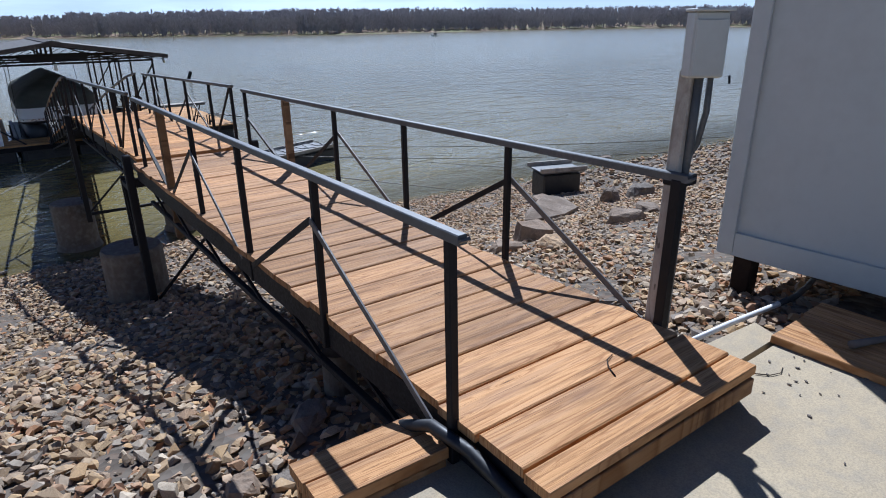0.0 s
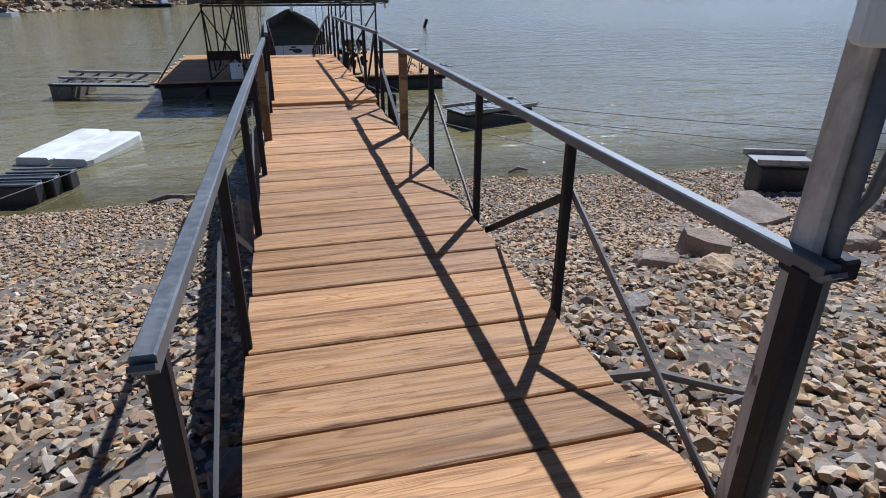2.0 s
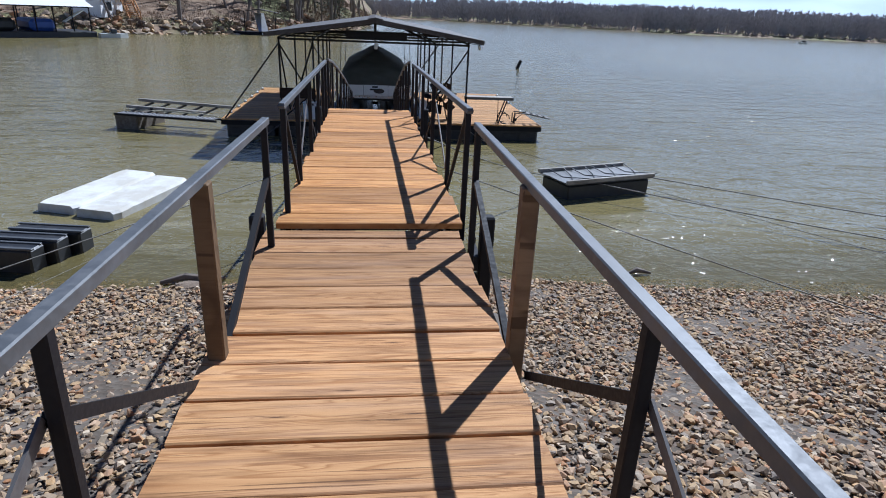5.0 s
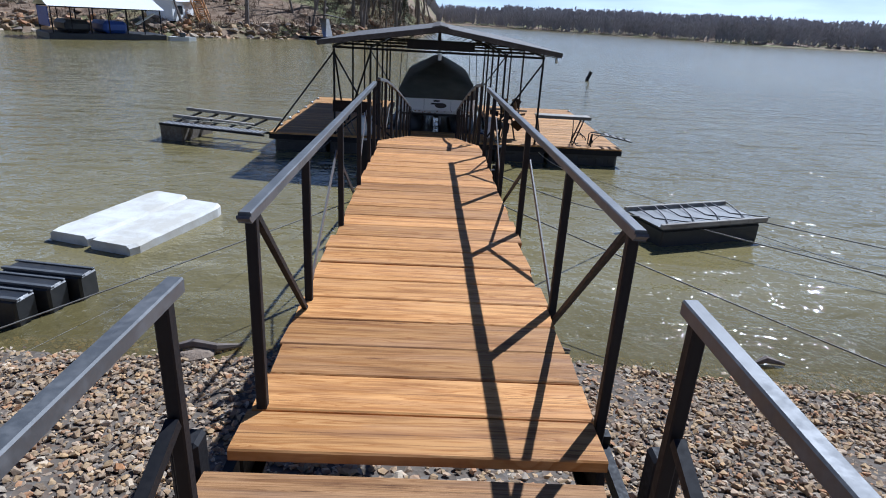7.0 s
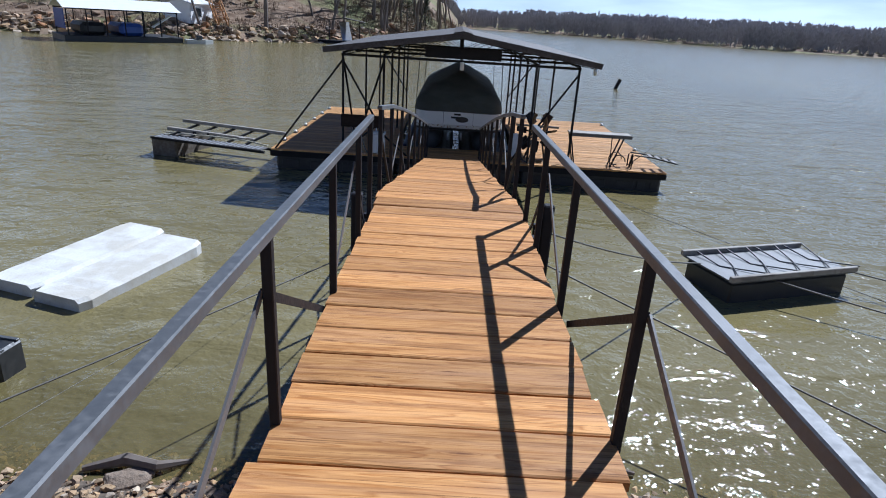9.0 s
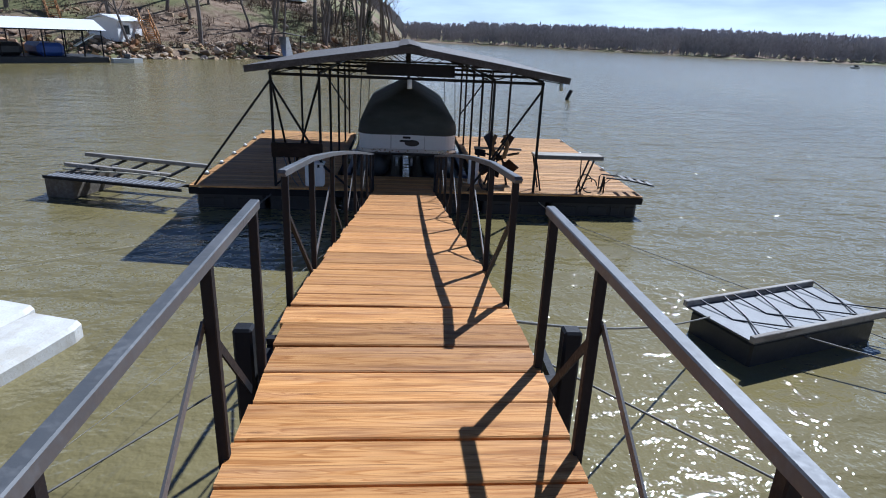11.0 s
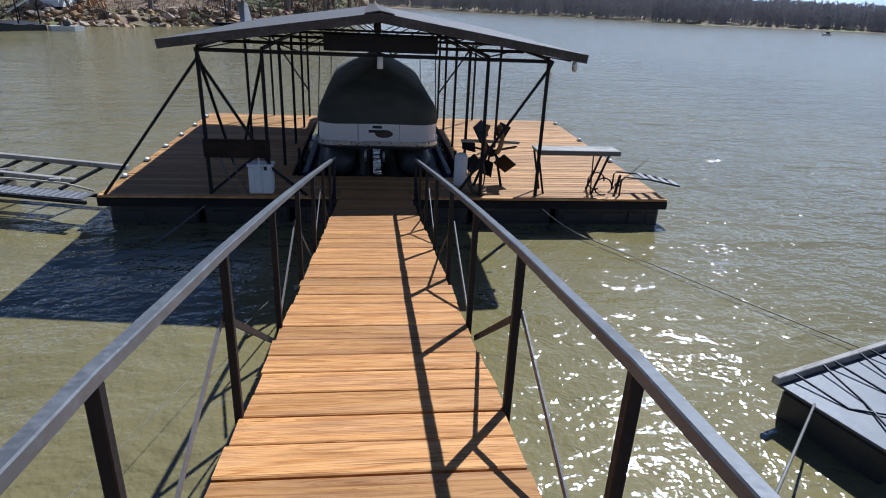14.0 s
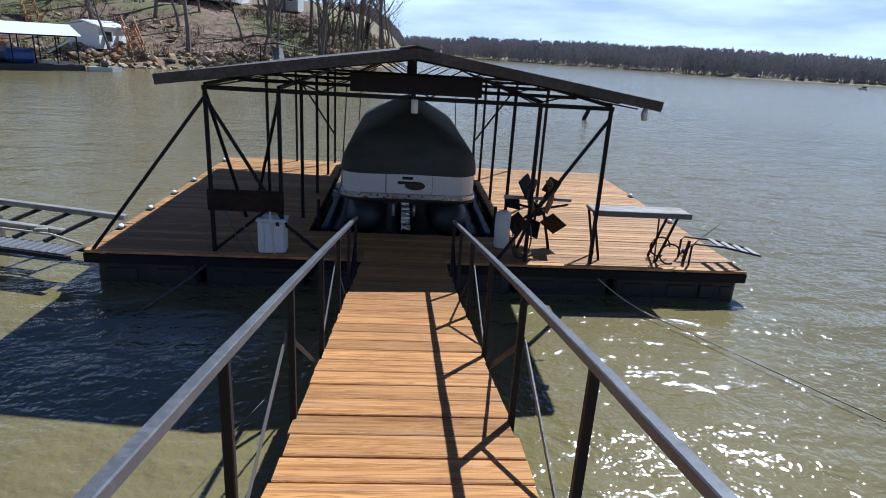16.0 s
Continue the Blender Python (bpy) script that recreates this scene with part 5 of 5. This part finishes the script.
house(-31.1, 86.5, -4, 5.6, 3.2, 2.3, 0.55, M_WHITE, "low white cabin on the far bank", 3, top=M_WHITE)
house(-44.5, 120.0, -8, 9.0, 7.0, 4.5, 2.0, M_SHED, "grey house among bare trees", 3)
house(-27.3, 120.0, -4, 10.0, 7.0, 4.6, 2.0, M_WHITE, "white house among bare trees", 4)
house(-18.1, 126.0, -2, 5.0, 5.0, 3.6, 1.5, M_SHED, "pale grey house among bare trees", 2)
house(-56.0, 104.0, -12, 11.0, 8.0, 4.5, 2.0, M_FASCIA, "brown house among bare trees", 4)


def timber_stairs(x, y, yaw, n):
    z = ground_z(x, y) - 0.2
    thing = empty("timber_stairs", (x, y, z), "orange timber stairs climbing the far bank", "stairs", "timber stairs on the far bank")
    thing.rotation_euler = (0, 0, radians(yaw))
    for sx in (-0.6, 0.6):
        part("stringer", beam(B(), (sx, 0, 0.1), (sx, n * 0.27, n * 0.2 + 0.1), 0.08, 0.3), M_ORANGE, thing)
        part("handrail", beam(B(), (sx, 0, 1.1), (sx, n * 0.27, n * 0.2 + 1.1), 0.08, 0.12), M_ORANGE, thing)
        for k in range(0, n + 1, 4):
            part("post", beam(B(), (sx, k * 0.27, k * 0.2), (sx, k * 0.27, k * 0.2 + 1.1), 0.1, 0.1), M_ORANGE, thing)
    for k in range(n):
        part("tread", box(B(), (0, k * 0.27 + 0.14, k * 0.2 + 0.2), (1.12, 0.26, 0.05)), M_ORANGE, thing)


timber_stairs(-26.6, 85.5, 35, 14)
timber_stairs(-39.5, 90.0, 35, 16)


# ---- trees ----
def bare_tree(seed, tall):
    """The trunk with limbs, and the twigs, of a leafless tree."""
    rng = random.Random(seed)
    trunk, twigs = B(), B()

    def limb(p, d, length, r, depth):
        n = 4
        pts, rad, q = [p], [r], p
        for i in range(n):
            d = (d + Vector((rng.gauss(0, 0.13), rng.gauss(0, 0.13), rng.gauss(0.05, 0.07)))).normalized()
            q = q + d * length / n
            pts.append(q)
            rad.append(r * (1 - 0.62 * (i + 1) / n))
        tube(trunk if depth < 2 else twigs, pts, r, 6 if depth == 0 else (4 if depth == 1 else 3), rad)
        if depth >= 3:
            return
        for k in range((7, 5, 4)[depth]):
            i = rng.randint(1 if depth else 2, n)
            side = Vector((rng.gauss(0, 1), rng.gauss(0, 1), 0)).normalized()
            nd = (d * 0.55 + side * 0.75 + Vector((0, 0, 0.25))).normalized()
            limb(pts[i], nd, length * rng.uniform(0.38, 0.6), max(rad[i] * 0.6, 0.018), depth + 1)
    limb(Vector((0, 0, -0.4)), Vector((0, 0, 1)), tall, tall * 0.022, 0)
    return trunk, twigs


def make_tree(seed, tall):
    a, b = bare_tree(seed, tall)
    thing = empty("bare_tree", (0, 0, -50), "leafless grey-brown winter tree on the far bank", "tree", "bare trees on the far bank")
    part("trunk", a, M_BARK, thing)
    part("crown", b, M_TWIG, thing, "fine bare twigs")
    return thing


kinds = [make_tree(40 + k, t) for k, t in enumerate((9.0, 11.0, 13.0, 8.0, 10.0))]
rng = random.Random(77)
spots = [(-28.6, 83.6), (-34.0, 92), (-22.5, 89), (-15.5, 95.5), (-14.2, 96.5), (-19, 100), (-38.0, 99.5), (-46, 92), (-52, 97), (-30, 100), (-26, 97), (-10, 108), (-12, 112), (-33, 105), (-47, 104), (-20, 116), (-8, 118)]
for k in range(26):
    x = rng.uniform(-12, 0.5)
    spots.append((x, float(np.interp(x, [-12, -8, -1, 0.5], [98, 104, 126, 140])) + rng.uniform(2, 26)))
for k in range(16):
    spots.append((rng.uniform(-62, -14), rng.uniform(104, 128)))
for k, (x, y) in enumerate(spots):
    src = kinds[k % len(kinds)]
    s = rng.uniform(0.85, 1.25)
    m = Matrix.Translation((x, y, ground_z(x, y))) @ Matrix.Rotation(rng.uniform(0, 6.28), 4, "Z")
    if k < len(kinds):
        src.matrix_basis = m
        ob = src
    else:
        ob = copy_thing(src, m)
    ob.scale = (s, s, s)


def cedar(x, y, h):
    thing = empty("cedar_tree", (x, y, ground_z(x, y) - 0.2), "dark green conical cedar among bare trees", "tree")
    r = random.Random(int(x * 10))
    part("trunk", tube(B(), [(0, 0, -0.3), (0, 0, h)], 0.15, 7, [0.16, 0.03]), M_BARK, thing)
    bm = B()
    for k in range(1100):
        t = r.random() ** 0.7
        rad = (1 - t) * h * 0.24 * r.uniform(0.35, 1.1) + 0.08
        a = r.uniform(0, 6.28)
        c = Vector((rad * math.cos(a), rad * math.sin(a), 0.5 + t * (h - 0.4)))
        d = Vector((math.cos(a), math.sin(a), r.uniform(-0.1, 0.7))).normalized() * r.uniform(0.25, 0.6)
        s = Vector((-d.y, d.x, r.uniform(-0.2, 0.2))) * 0.35
        vs = [bm.verts.new(c - s * 0.5), bm.verts.new(c + s * 0.5), bm.verts.new(c + d)]
        bm.faces.new(vs)
    part("crown", bm, M_CEDAR, thing)


cedar(-6.6, 112.0, 8.0)
cedar(-4.0, 119.0, 6.5)


def brush():
    """Low leafless scrub and fallen branches on the far bank."""
    r = np.random.RandomState(19)
    verts, faces = [], []
    for k in range(2600):
        x = r.uniform(-62, 1.5)
        ys = float(np.interp(x, [-400, -44, -27, -18, -8, -1, 1, 3], [20, 74, 80, 89, 104, 126, 150, 300]))
        dense = x > -22
        y = ys + (1.5 + 34 * r.rand() ** (1.0 if dense else 1.6))
        if not dense and k % 3:
            continue
        z = ground_z(x, y)
        h = r.uniform(0.3, 1.1) * (1.7 if x > -11 and r.rand() < 0.5 else 1.0)
        for q in range(16):
            a, l = r.uniform(0, 6.28), h * r.uniform(0.5, 1.1)
            out = r.uniform(0.1, 0.8)
            p = np.array([x + r.normal(0, 0.35), y + r.normal(0, 0.35), z - 0.05])
            tip = p + np.array([math.cos(a) * out * l, math.sin(a) * out * l, l * math.sqrt(1 - 0.6 * out * out)])
            w = np.array([math.sin(a), -math.cos(a), 0]) * r.uniform(0.015, 0.05)
            i = len(verts)
            verts += [p - w, p + w, tip]
            faces.append((i, i + 1, i + 2))
    me = bpy.data.meshes.new("brush")
    me.from_pydata([tuple(v) for v in verts], [], faces)
    me.materials.append(M_BRUSH)
    tagged(new("brush", me), "brown leafless scrub on the far bank", "scrub", kind="stuff")


M_BRUSH = painted("dry_scrub", (0.22, 0.15, 0.095), 0.95, 0.0, (0.11, 0.085, 0.065), 0.8, 0.1, 0.8)
brush()


def far_wood():
    """The leafless woods on the far shore: many thin trees in one mesh."""
    r = np.random.RandomState(9)
    verts, faces = [], []
    for k in range(5200):
        az = radians(r.uniform(-8, 82))
        deg = math.degrees(az)
        rim = float(np.interp(deg, [-60, -5, 2, 26, 57, 80, 120], [600, 310, 295, 245, 330, 380, 700]))
        d = rim + 2 + 75 * r.rand() ** 1.5
        x, y = d * math.sin(az), d * math.cos(az)
        z = ground_z(x, y)
        lump = noise.noise((x * 0.05, y * 0.05, 3.0)) + 0.5 * noise.noise((x * 0.16, y * 0.16, 8.0))
        h = (7.6 + 1.1 * lump + r.uniform(-0.7, 0.7)) * (0.8 if deg < 6 else 1.0)
        side = np.array([math.cos(az), -math.sin(az), 0])
        fwd = np.array([math.sin(az), math.cos(az), 0])
        base = np.array([x, y, z - 0.3])
        i = len(verts)
        verts += [base - side * 0.12, base + side * 0.12, base + np.array([0, 0, h * 0.9])]
        faces.append((i, i + 1, i + 2))
        for q in range(24):
            t = r.uniform(0.05, 0.80)
            p = base + np.array([0, 0, h * t])
            ang = r.uniform(-0.8, 0.8)
            l = h * r.uniform(0.12, 0.28) * (1.15 - 0.5 * t)
            tip = p + side * math.sin(ang) * l + fwd * r.uniform(-0.5, 0.5) + np.array([0, 0, math.cos(ang) * l])
            w = r.uniform(0.10, 0.34)
            mid = p + (tip - p) * 0.55
            i = len(verts)
            verts += [p, mid + side * w, tip, mid - side * w]
            faces.append((i, i + 1, i + 2, i + 3))
    me = bpy.data.meshes.new("far_woods")
    me.from_pydata([tuple(v) for v in verts], [], faces)
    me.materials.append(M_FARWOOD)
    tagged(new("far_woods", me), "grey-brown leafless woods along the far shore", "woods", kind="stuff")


far_wood()


# ---- stones ----
def stone_shape(seed, flat):
    r = random.Random(seed)
    bm = B()
    for k in range(13):
        p = Vector((r.gauss(0, 1), r.gauss(0, 1), r.gauss(0, 1))).normalized()
        p = Vector((p.x * 0.55, p.y * r.uniform(0.36, 0.46), p.z * flat))
        bm.verts.new(p * r.uniform(0.85, 1.1))
    res = bmesh.ops.convex_hull(bm, input=bm.verts)
    junk = [g for g in res["geom_interior"] if isinstance(g, bmesh.types.BMVert)]
    bmesh.ops.delete(bm, geom=junk, context="VERTS")
    bmesh.ops.triangulate(bm, faces=bm.faces)
    bmesh.ops.recalc_face_normals(bm, faces=bm.faces)
    bm.verts.index_update()
    v = np.array([p.co[:] for p in bm.verts])
    f = np.array([[q.index for q in face.verts] for face in bm.faces])
    bm.free()
    return v, f


SHAPES = [stone_shape(300 + k, 0.22 + 0.02 * (k % 7)) for k in range(14)]


def free_spot(x, y):
    slab = (y < 1.36) & (x > -6.1) & (x < 7.6) | (x > 0.5) & (x < 1.25) & (y < 1.72) | (x > 2.5) & (x < 3.14) & (y < 1.50) | (x > 2.9) & (x < 3.62) & (y < 1.34)
    step = (x > 0.52) & (x < 1.15) & (y < 1.86)
    return ~(slab | step)


def rubble(name, count, area, sizes, label, seed, lift=0.12, skip=None):
    """Stones scattered over an area x0, x1, y0, y1, joined in one mesh."""
    r = np.random.RandomState(seed)
    x, y = r.uniform(area[0], area[1], count), r.uniform(area[2], area[3], count)
    ok = free_spot(x, y)
    if skip is not None:
        ok &= ~skip(x, y)
    x, y = x[ok], y[ok]
    n = len(x)
    s = sizes[0] + (sizes[1] - sizes[0]) * r.rand(n) ** 2.2
    z = height(x, y) + s * lift * r.uniform(0.2, 2.6, n)
    keep = z > -0.25
    x, y, z, s = x[keep], y[keep], z[keep], s[keep]
    kind, a, b = r.randint(0, len(SHAPES), len(x)), r.uniform(0, 6.28, len(x)), r.normal(0, 0.3, len(x))
    vs, fs, base = [], [], 0
    for k, (sv, sf) in enumerate(SHAPES):
        i = np.where(kind == k)[0]
        ca, sa, cb, sb = np.cos(a[i]), np.sin(a[i]), np.cos(b[i]), np.sin(b[i])
        px = sv[None, :, 0] * cb[:, None] + sv[None, :, 2] * sb[:, None]
        pz = -sv[None, :, 0] * sb[:, None] + sv[None, :, 2] * cb[:, None]
        py = np.broadcast_to(sv[None, :, 1], px.shape)
        gx_ = (px * ca[:, None] - py * sa[:, None]) * s[i][:, None] + x[i][:, None]
        gy_ = (px * sa[:, None] + py * ca[:, None]) * s[i][:, None] + y[i][:, None]
        gz_ = pz * s[i][:, None] + z[i][:, None]
        vs.append(np.stack([gx_, gy_, gz_], -1).reshape(-1, 3))
        fs.append((sf[None] + (np.arange(len(i)) * len(sv))[:, None, None] + base).reshape(-1, 3))
        base += len(i) * len(sv)
    v, f = np.concatenate(vs), np.concatenate(fs)
    me = bpy.data.meshes.new(name)
    me.vertices.add(len(v))
    me.vertices.foreach_set("co", v.ravel())
    me.loops.add(f.size)
    me.loops.foreach_set("vertex_index", f.ravel().astype(np.int32))
    me.polygons.add(len(f))
    me.polygons.foreach_set("loop_start", np.arange(0, f.size, 3, dtype=np.int32))
    me.update(calc_edges=True)
    me.validate()
    me.shade_flat()
    me.materials.append(M_STONE)
    ob = new(name, me)
    ob.parent = ground
    return tagged(ob, label, kind="stuff")


rubble("rubble", 17000, (-7.0, 1.3, 1.2, 6.2), (0.035, 0.118), "tan and grey broken limestone rubble", 1)
rubble("rubble", 18000, (2.3, 11.0, 1.2, 6.4), (0.035, 0.118), "tan and grey broken limestone rubble", 2)
rubble("rubble", 2200, (1.1, 2.5, 1.6, 12.6), (0.05, 0.13), "tan and grey broken limestone rubble", 3)
rubble("gravel", 27000, (-6.5, 1.3, 5.6, 12.9), (0.03, 0.11), "grey shore gravel", 4)
rubble("gravel", 32000, (2.3, 10.5, 5.8, 12.9), (0.03, 0.11), "grey shore gravel", 5)
rubble("gravel", 6000, (10.0, 24.0, 1.5, 12.2), (0.06, 0.22), "grey shore gravel", 6)
rubble("far_rocks", 9000, (-62.0, -2.0, 72.0, 130.0), (0.3, 1.5), "grey rocks along the far bank", 7,
       skip=lambda x, y: (y - np.interp(x, [-400, -44, -27, -18, -8, -1, 1], [20, 74, 80, 89, 104, 126, 150])) > 5.5 + 14 * ((x * 7.3 + y * 3.1) % 1.0 < 0.12))


def boulder(x, y, sx, sy, sz, yaw, seed, label, tilt=0.0, mat=M_BOULDER):
    r = random.Random(seed)
    bm = B()
    for k in range(34):
        p = Vector((r.gauss(0, 1), r.gauss(0, 1), r.gauss(0, 0.8))).normalized()
        p = p * r.uniform(0.78, 1.08)
        bm.verts.new((p.x * sx * 0.52, p.y * sy * 0.52, max(-0.5, min(0.42, p.z)) * sz * 0.8))
    res = bmesh.ops.convex_hull(bm, input=bm.verts)
    bmesh.ops.delete(bm, geom=[g for g in res["geom_interior"] if isinstance(g, bmesh.types.BMVert)], context="VERTS")
    bmesh.ops.triangulate(bm, faces=bm.faces)
    bmesh.ops.subdivide_edges(bm, edges=bm.edges[:], cuts=2, use_grid_fill=True)
    k = 2.6 / max(sx, sy)
    for v in bm.verts:
        ledge = abs(noise.noise((v.co.x * 1.5, v.co.y * 1.5 + seed, v.co.z * 14)))
        v.co *= 1.0 + 0.16 * noise.noise(v.co * k + Vector((seed, 0, 0))) + 0.08 * noise.noise(v.co * k * 3.1) - 0.10 * ledge
    ob = single("boulder", bm, mat, label, "boulder", "boulders on the shore")
    ob.location = (x, y, ground_z(x, y) + sz * 0.1)
    ob.rotation_euler = (tilt, tilt * 0.5, radians(yaw))
    return ob


boulder(4.85, 4.60, 0.44, 0.32, 0.30, 20, 1, "angular tan limestone block on the gravel", 0.2, M_TANROCK)
boulder(3.62, 3.92, 0.30, 0.22, 0.18, 50, 2, "dark rounded stone on the gravel")
boulder(4.50, 5.00, 0.50, 0.36, 0.30, -20, 3, "brown-grey boulder beside the gangway")
boulder(5.25, 5.30, 0.75, 0.50, 0.48, 15, 4, "flat grey limestone slab on the gravel", 0.15)
boulder(7.10, 6.75, 1.60, 0.75, 0.50, 12, 5, "large flat grey limestone slab on the gravel", 0.2)
boulder(8.75, 6.9, 0.40, 0.34, 0.62, 10, 6, "upright grey limestone block on the gravel")
boulder(9.6, 6.85, 0.95, 0.5, 0.55, 20, 7, "pale grey limestone boulder on the gravel", 0.15)
boulder(8.2, 8.0, 0.7, 0.5, 0.4, 70, 8, "grey limestone boulder on the gravel")
boulder(6.6, 4.95, 0.6, 0.4, 0.4, -10, 9, "dark grey boulder on the gravel")
boulder(5.0, 4.6, 0.35, 0.28, 0.22, 5, 12, "dark stone on the gravel")
boulder(7.6, 5.3, 0.5, 0.4, 0.3, 60, 13, "grey boulder on the gravel")
boulder(15.4, 12.4, 0.7, 0.5, 0.6, 0, 10, "dark boulder at the waterline")
boulder(3.42, 1.86, 0.26, 0.15, 0.07, 25, 14, "flat tan stone beside the concrete pad")
boulder(1.02, 2.72, 0.28, 0.22, 0.24, 40, 11, "white mottled rock beside the gangway")
boulder(0.52, 2.36, 0.20, 0.17, 0.15, 0, 15, "rounded pale green-grey stone")
boulder(0.72, 2.28, 0.18, 0.15, 0.12, 30, 16, "squared tan stone beside the step")
boulder(12.2, 8.2, 0.8, 0.5, 0.4, 15, 17, "grey boulder on the gravel")
boulder(-0.9, 12.45, 0.5, 0.35, 0.2, 15, 18, "dark wet rock at the waterline")

# loose stones near the path, each on its own
r = random.Random(31)
loose = []
for k, (v, f) in enumerate(SHAPES):
    me = bpy.data.meshes.new("stone")
    me.from_pydata(v.tolist(), [], f.tolist())
    me.shade_flat()
    me.materials.append(M_ROCK)
    loose.append(me)
placed = 0
while placed < 300:
    x, y = (r.uniform(-1.6, 1.05), r.uniform(1.75, 4.2)) if placed < 170 else (r.uniform(2.5, 4.6), r.uniform(1.75, 4.2))
    if not bool(free_spot(np.array([x]), np.array([y]))[0]):
        continue
    s = r.uniform(0.06, 0.13)
    ob = new("stone", r.choice(loose))
    ob.parent = ground
    ob.location = (x, y, ground_z(x, y) + s * 0.3)
    ob.rotation_euler = (r.gauss(0, 0.3), r.gauss(0, 0.3), r.uniform(0, 6.28))
    ob.scale = (s, s, s)
    placed += 1

# dry leaves caught between the stones
bm = B()
for k in range(900):
    side = r.random() < 0.5
    x, y = (r.uniform(-4, 1.1), r.uniform(1.8, 4.6)) if side else (r.uniform(2.5, 7.0), r.uniform(1.5, 5.0))
    if 2.6 < x < 3.4 and y < 1.7:
        continue
    s = r.uniform(0.02, 0.045)
    m = Matrix.Translation((x, y, ground_z(x, y) + r.uniform(0.03, 0.075))) @ Euler((r.gauss(0, 0.5), r.gauss(0, 0.5), r.uniform(0, 6.28))).to_matrix().to_4x4()
    vs = [bm.verts.new(m @ Vector(p)) for p in ((-s, 0, 0), (0, -s * 0.45, s * 0.15), (s, 0, 0), (0, s * 0.45, s * 0.2))]
    bm.faces.new(vs)
leaves = single("leaves", bm, M_LEAF, "dry brown leaves among the stones", "leaves", kind="stuff")
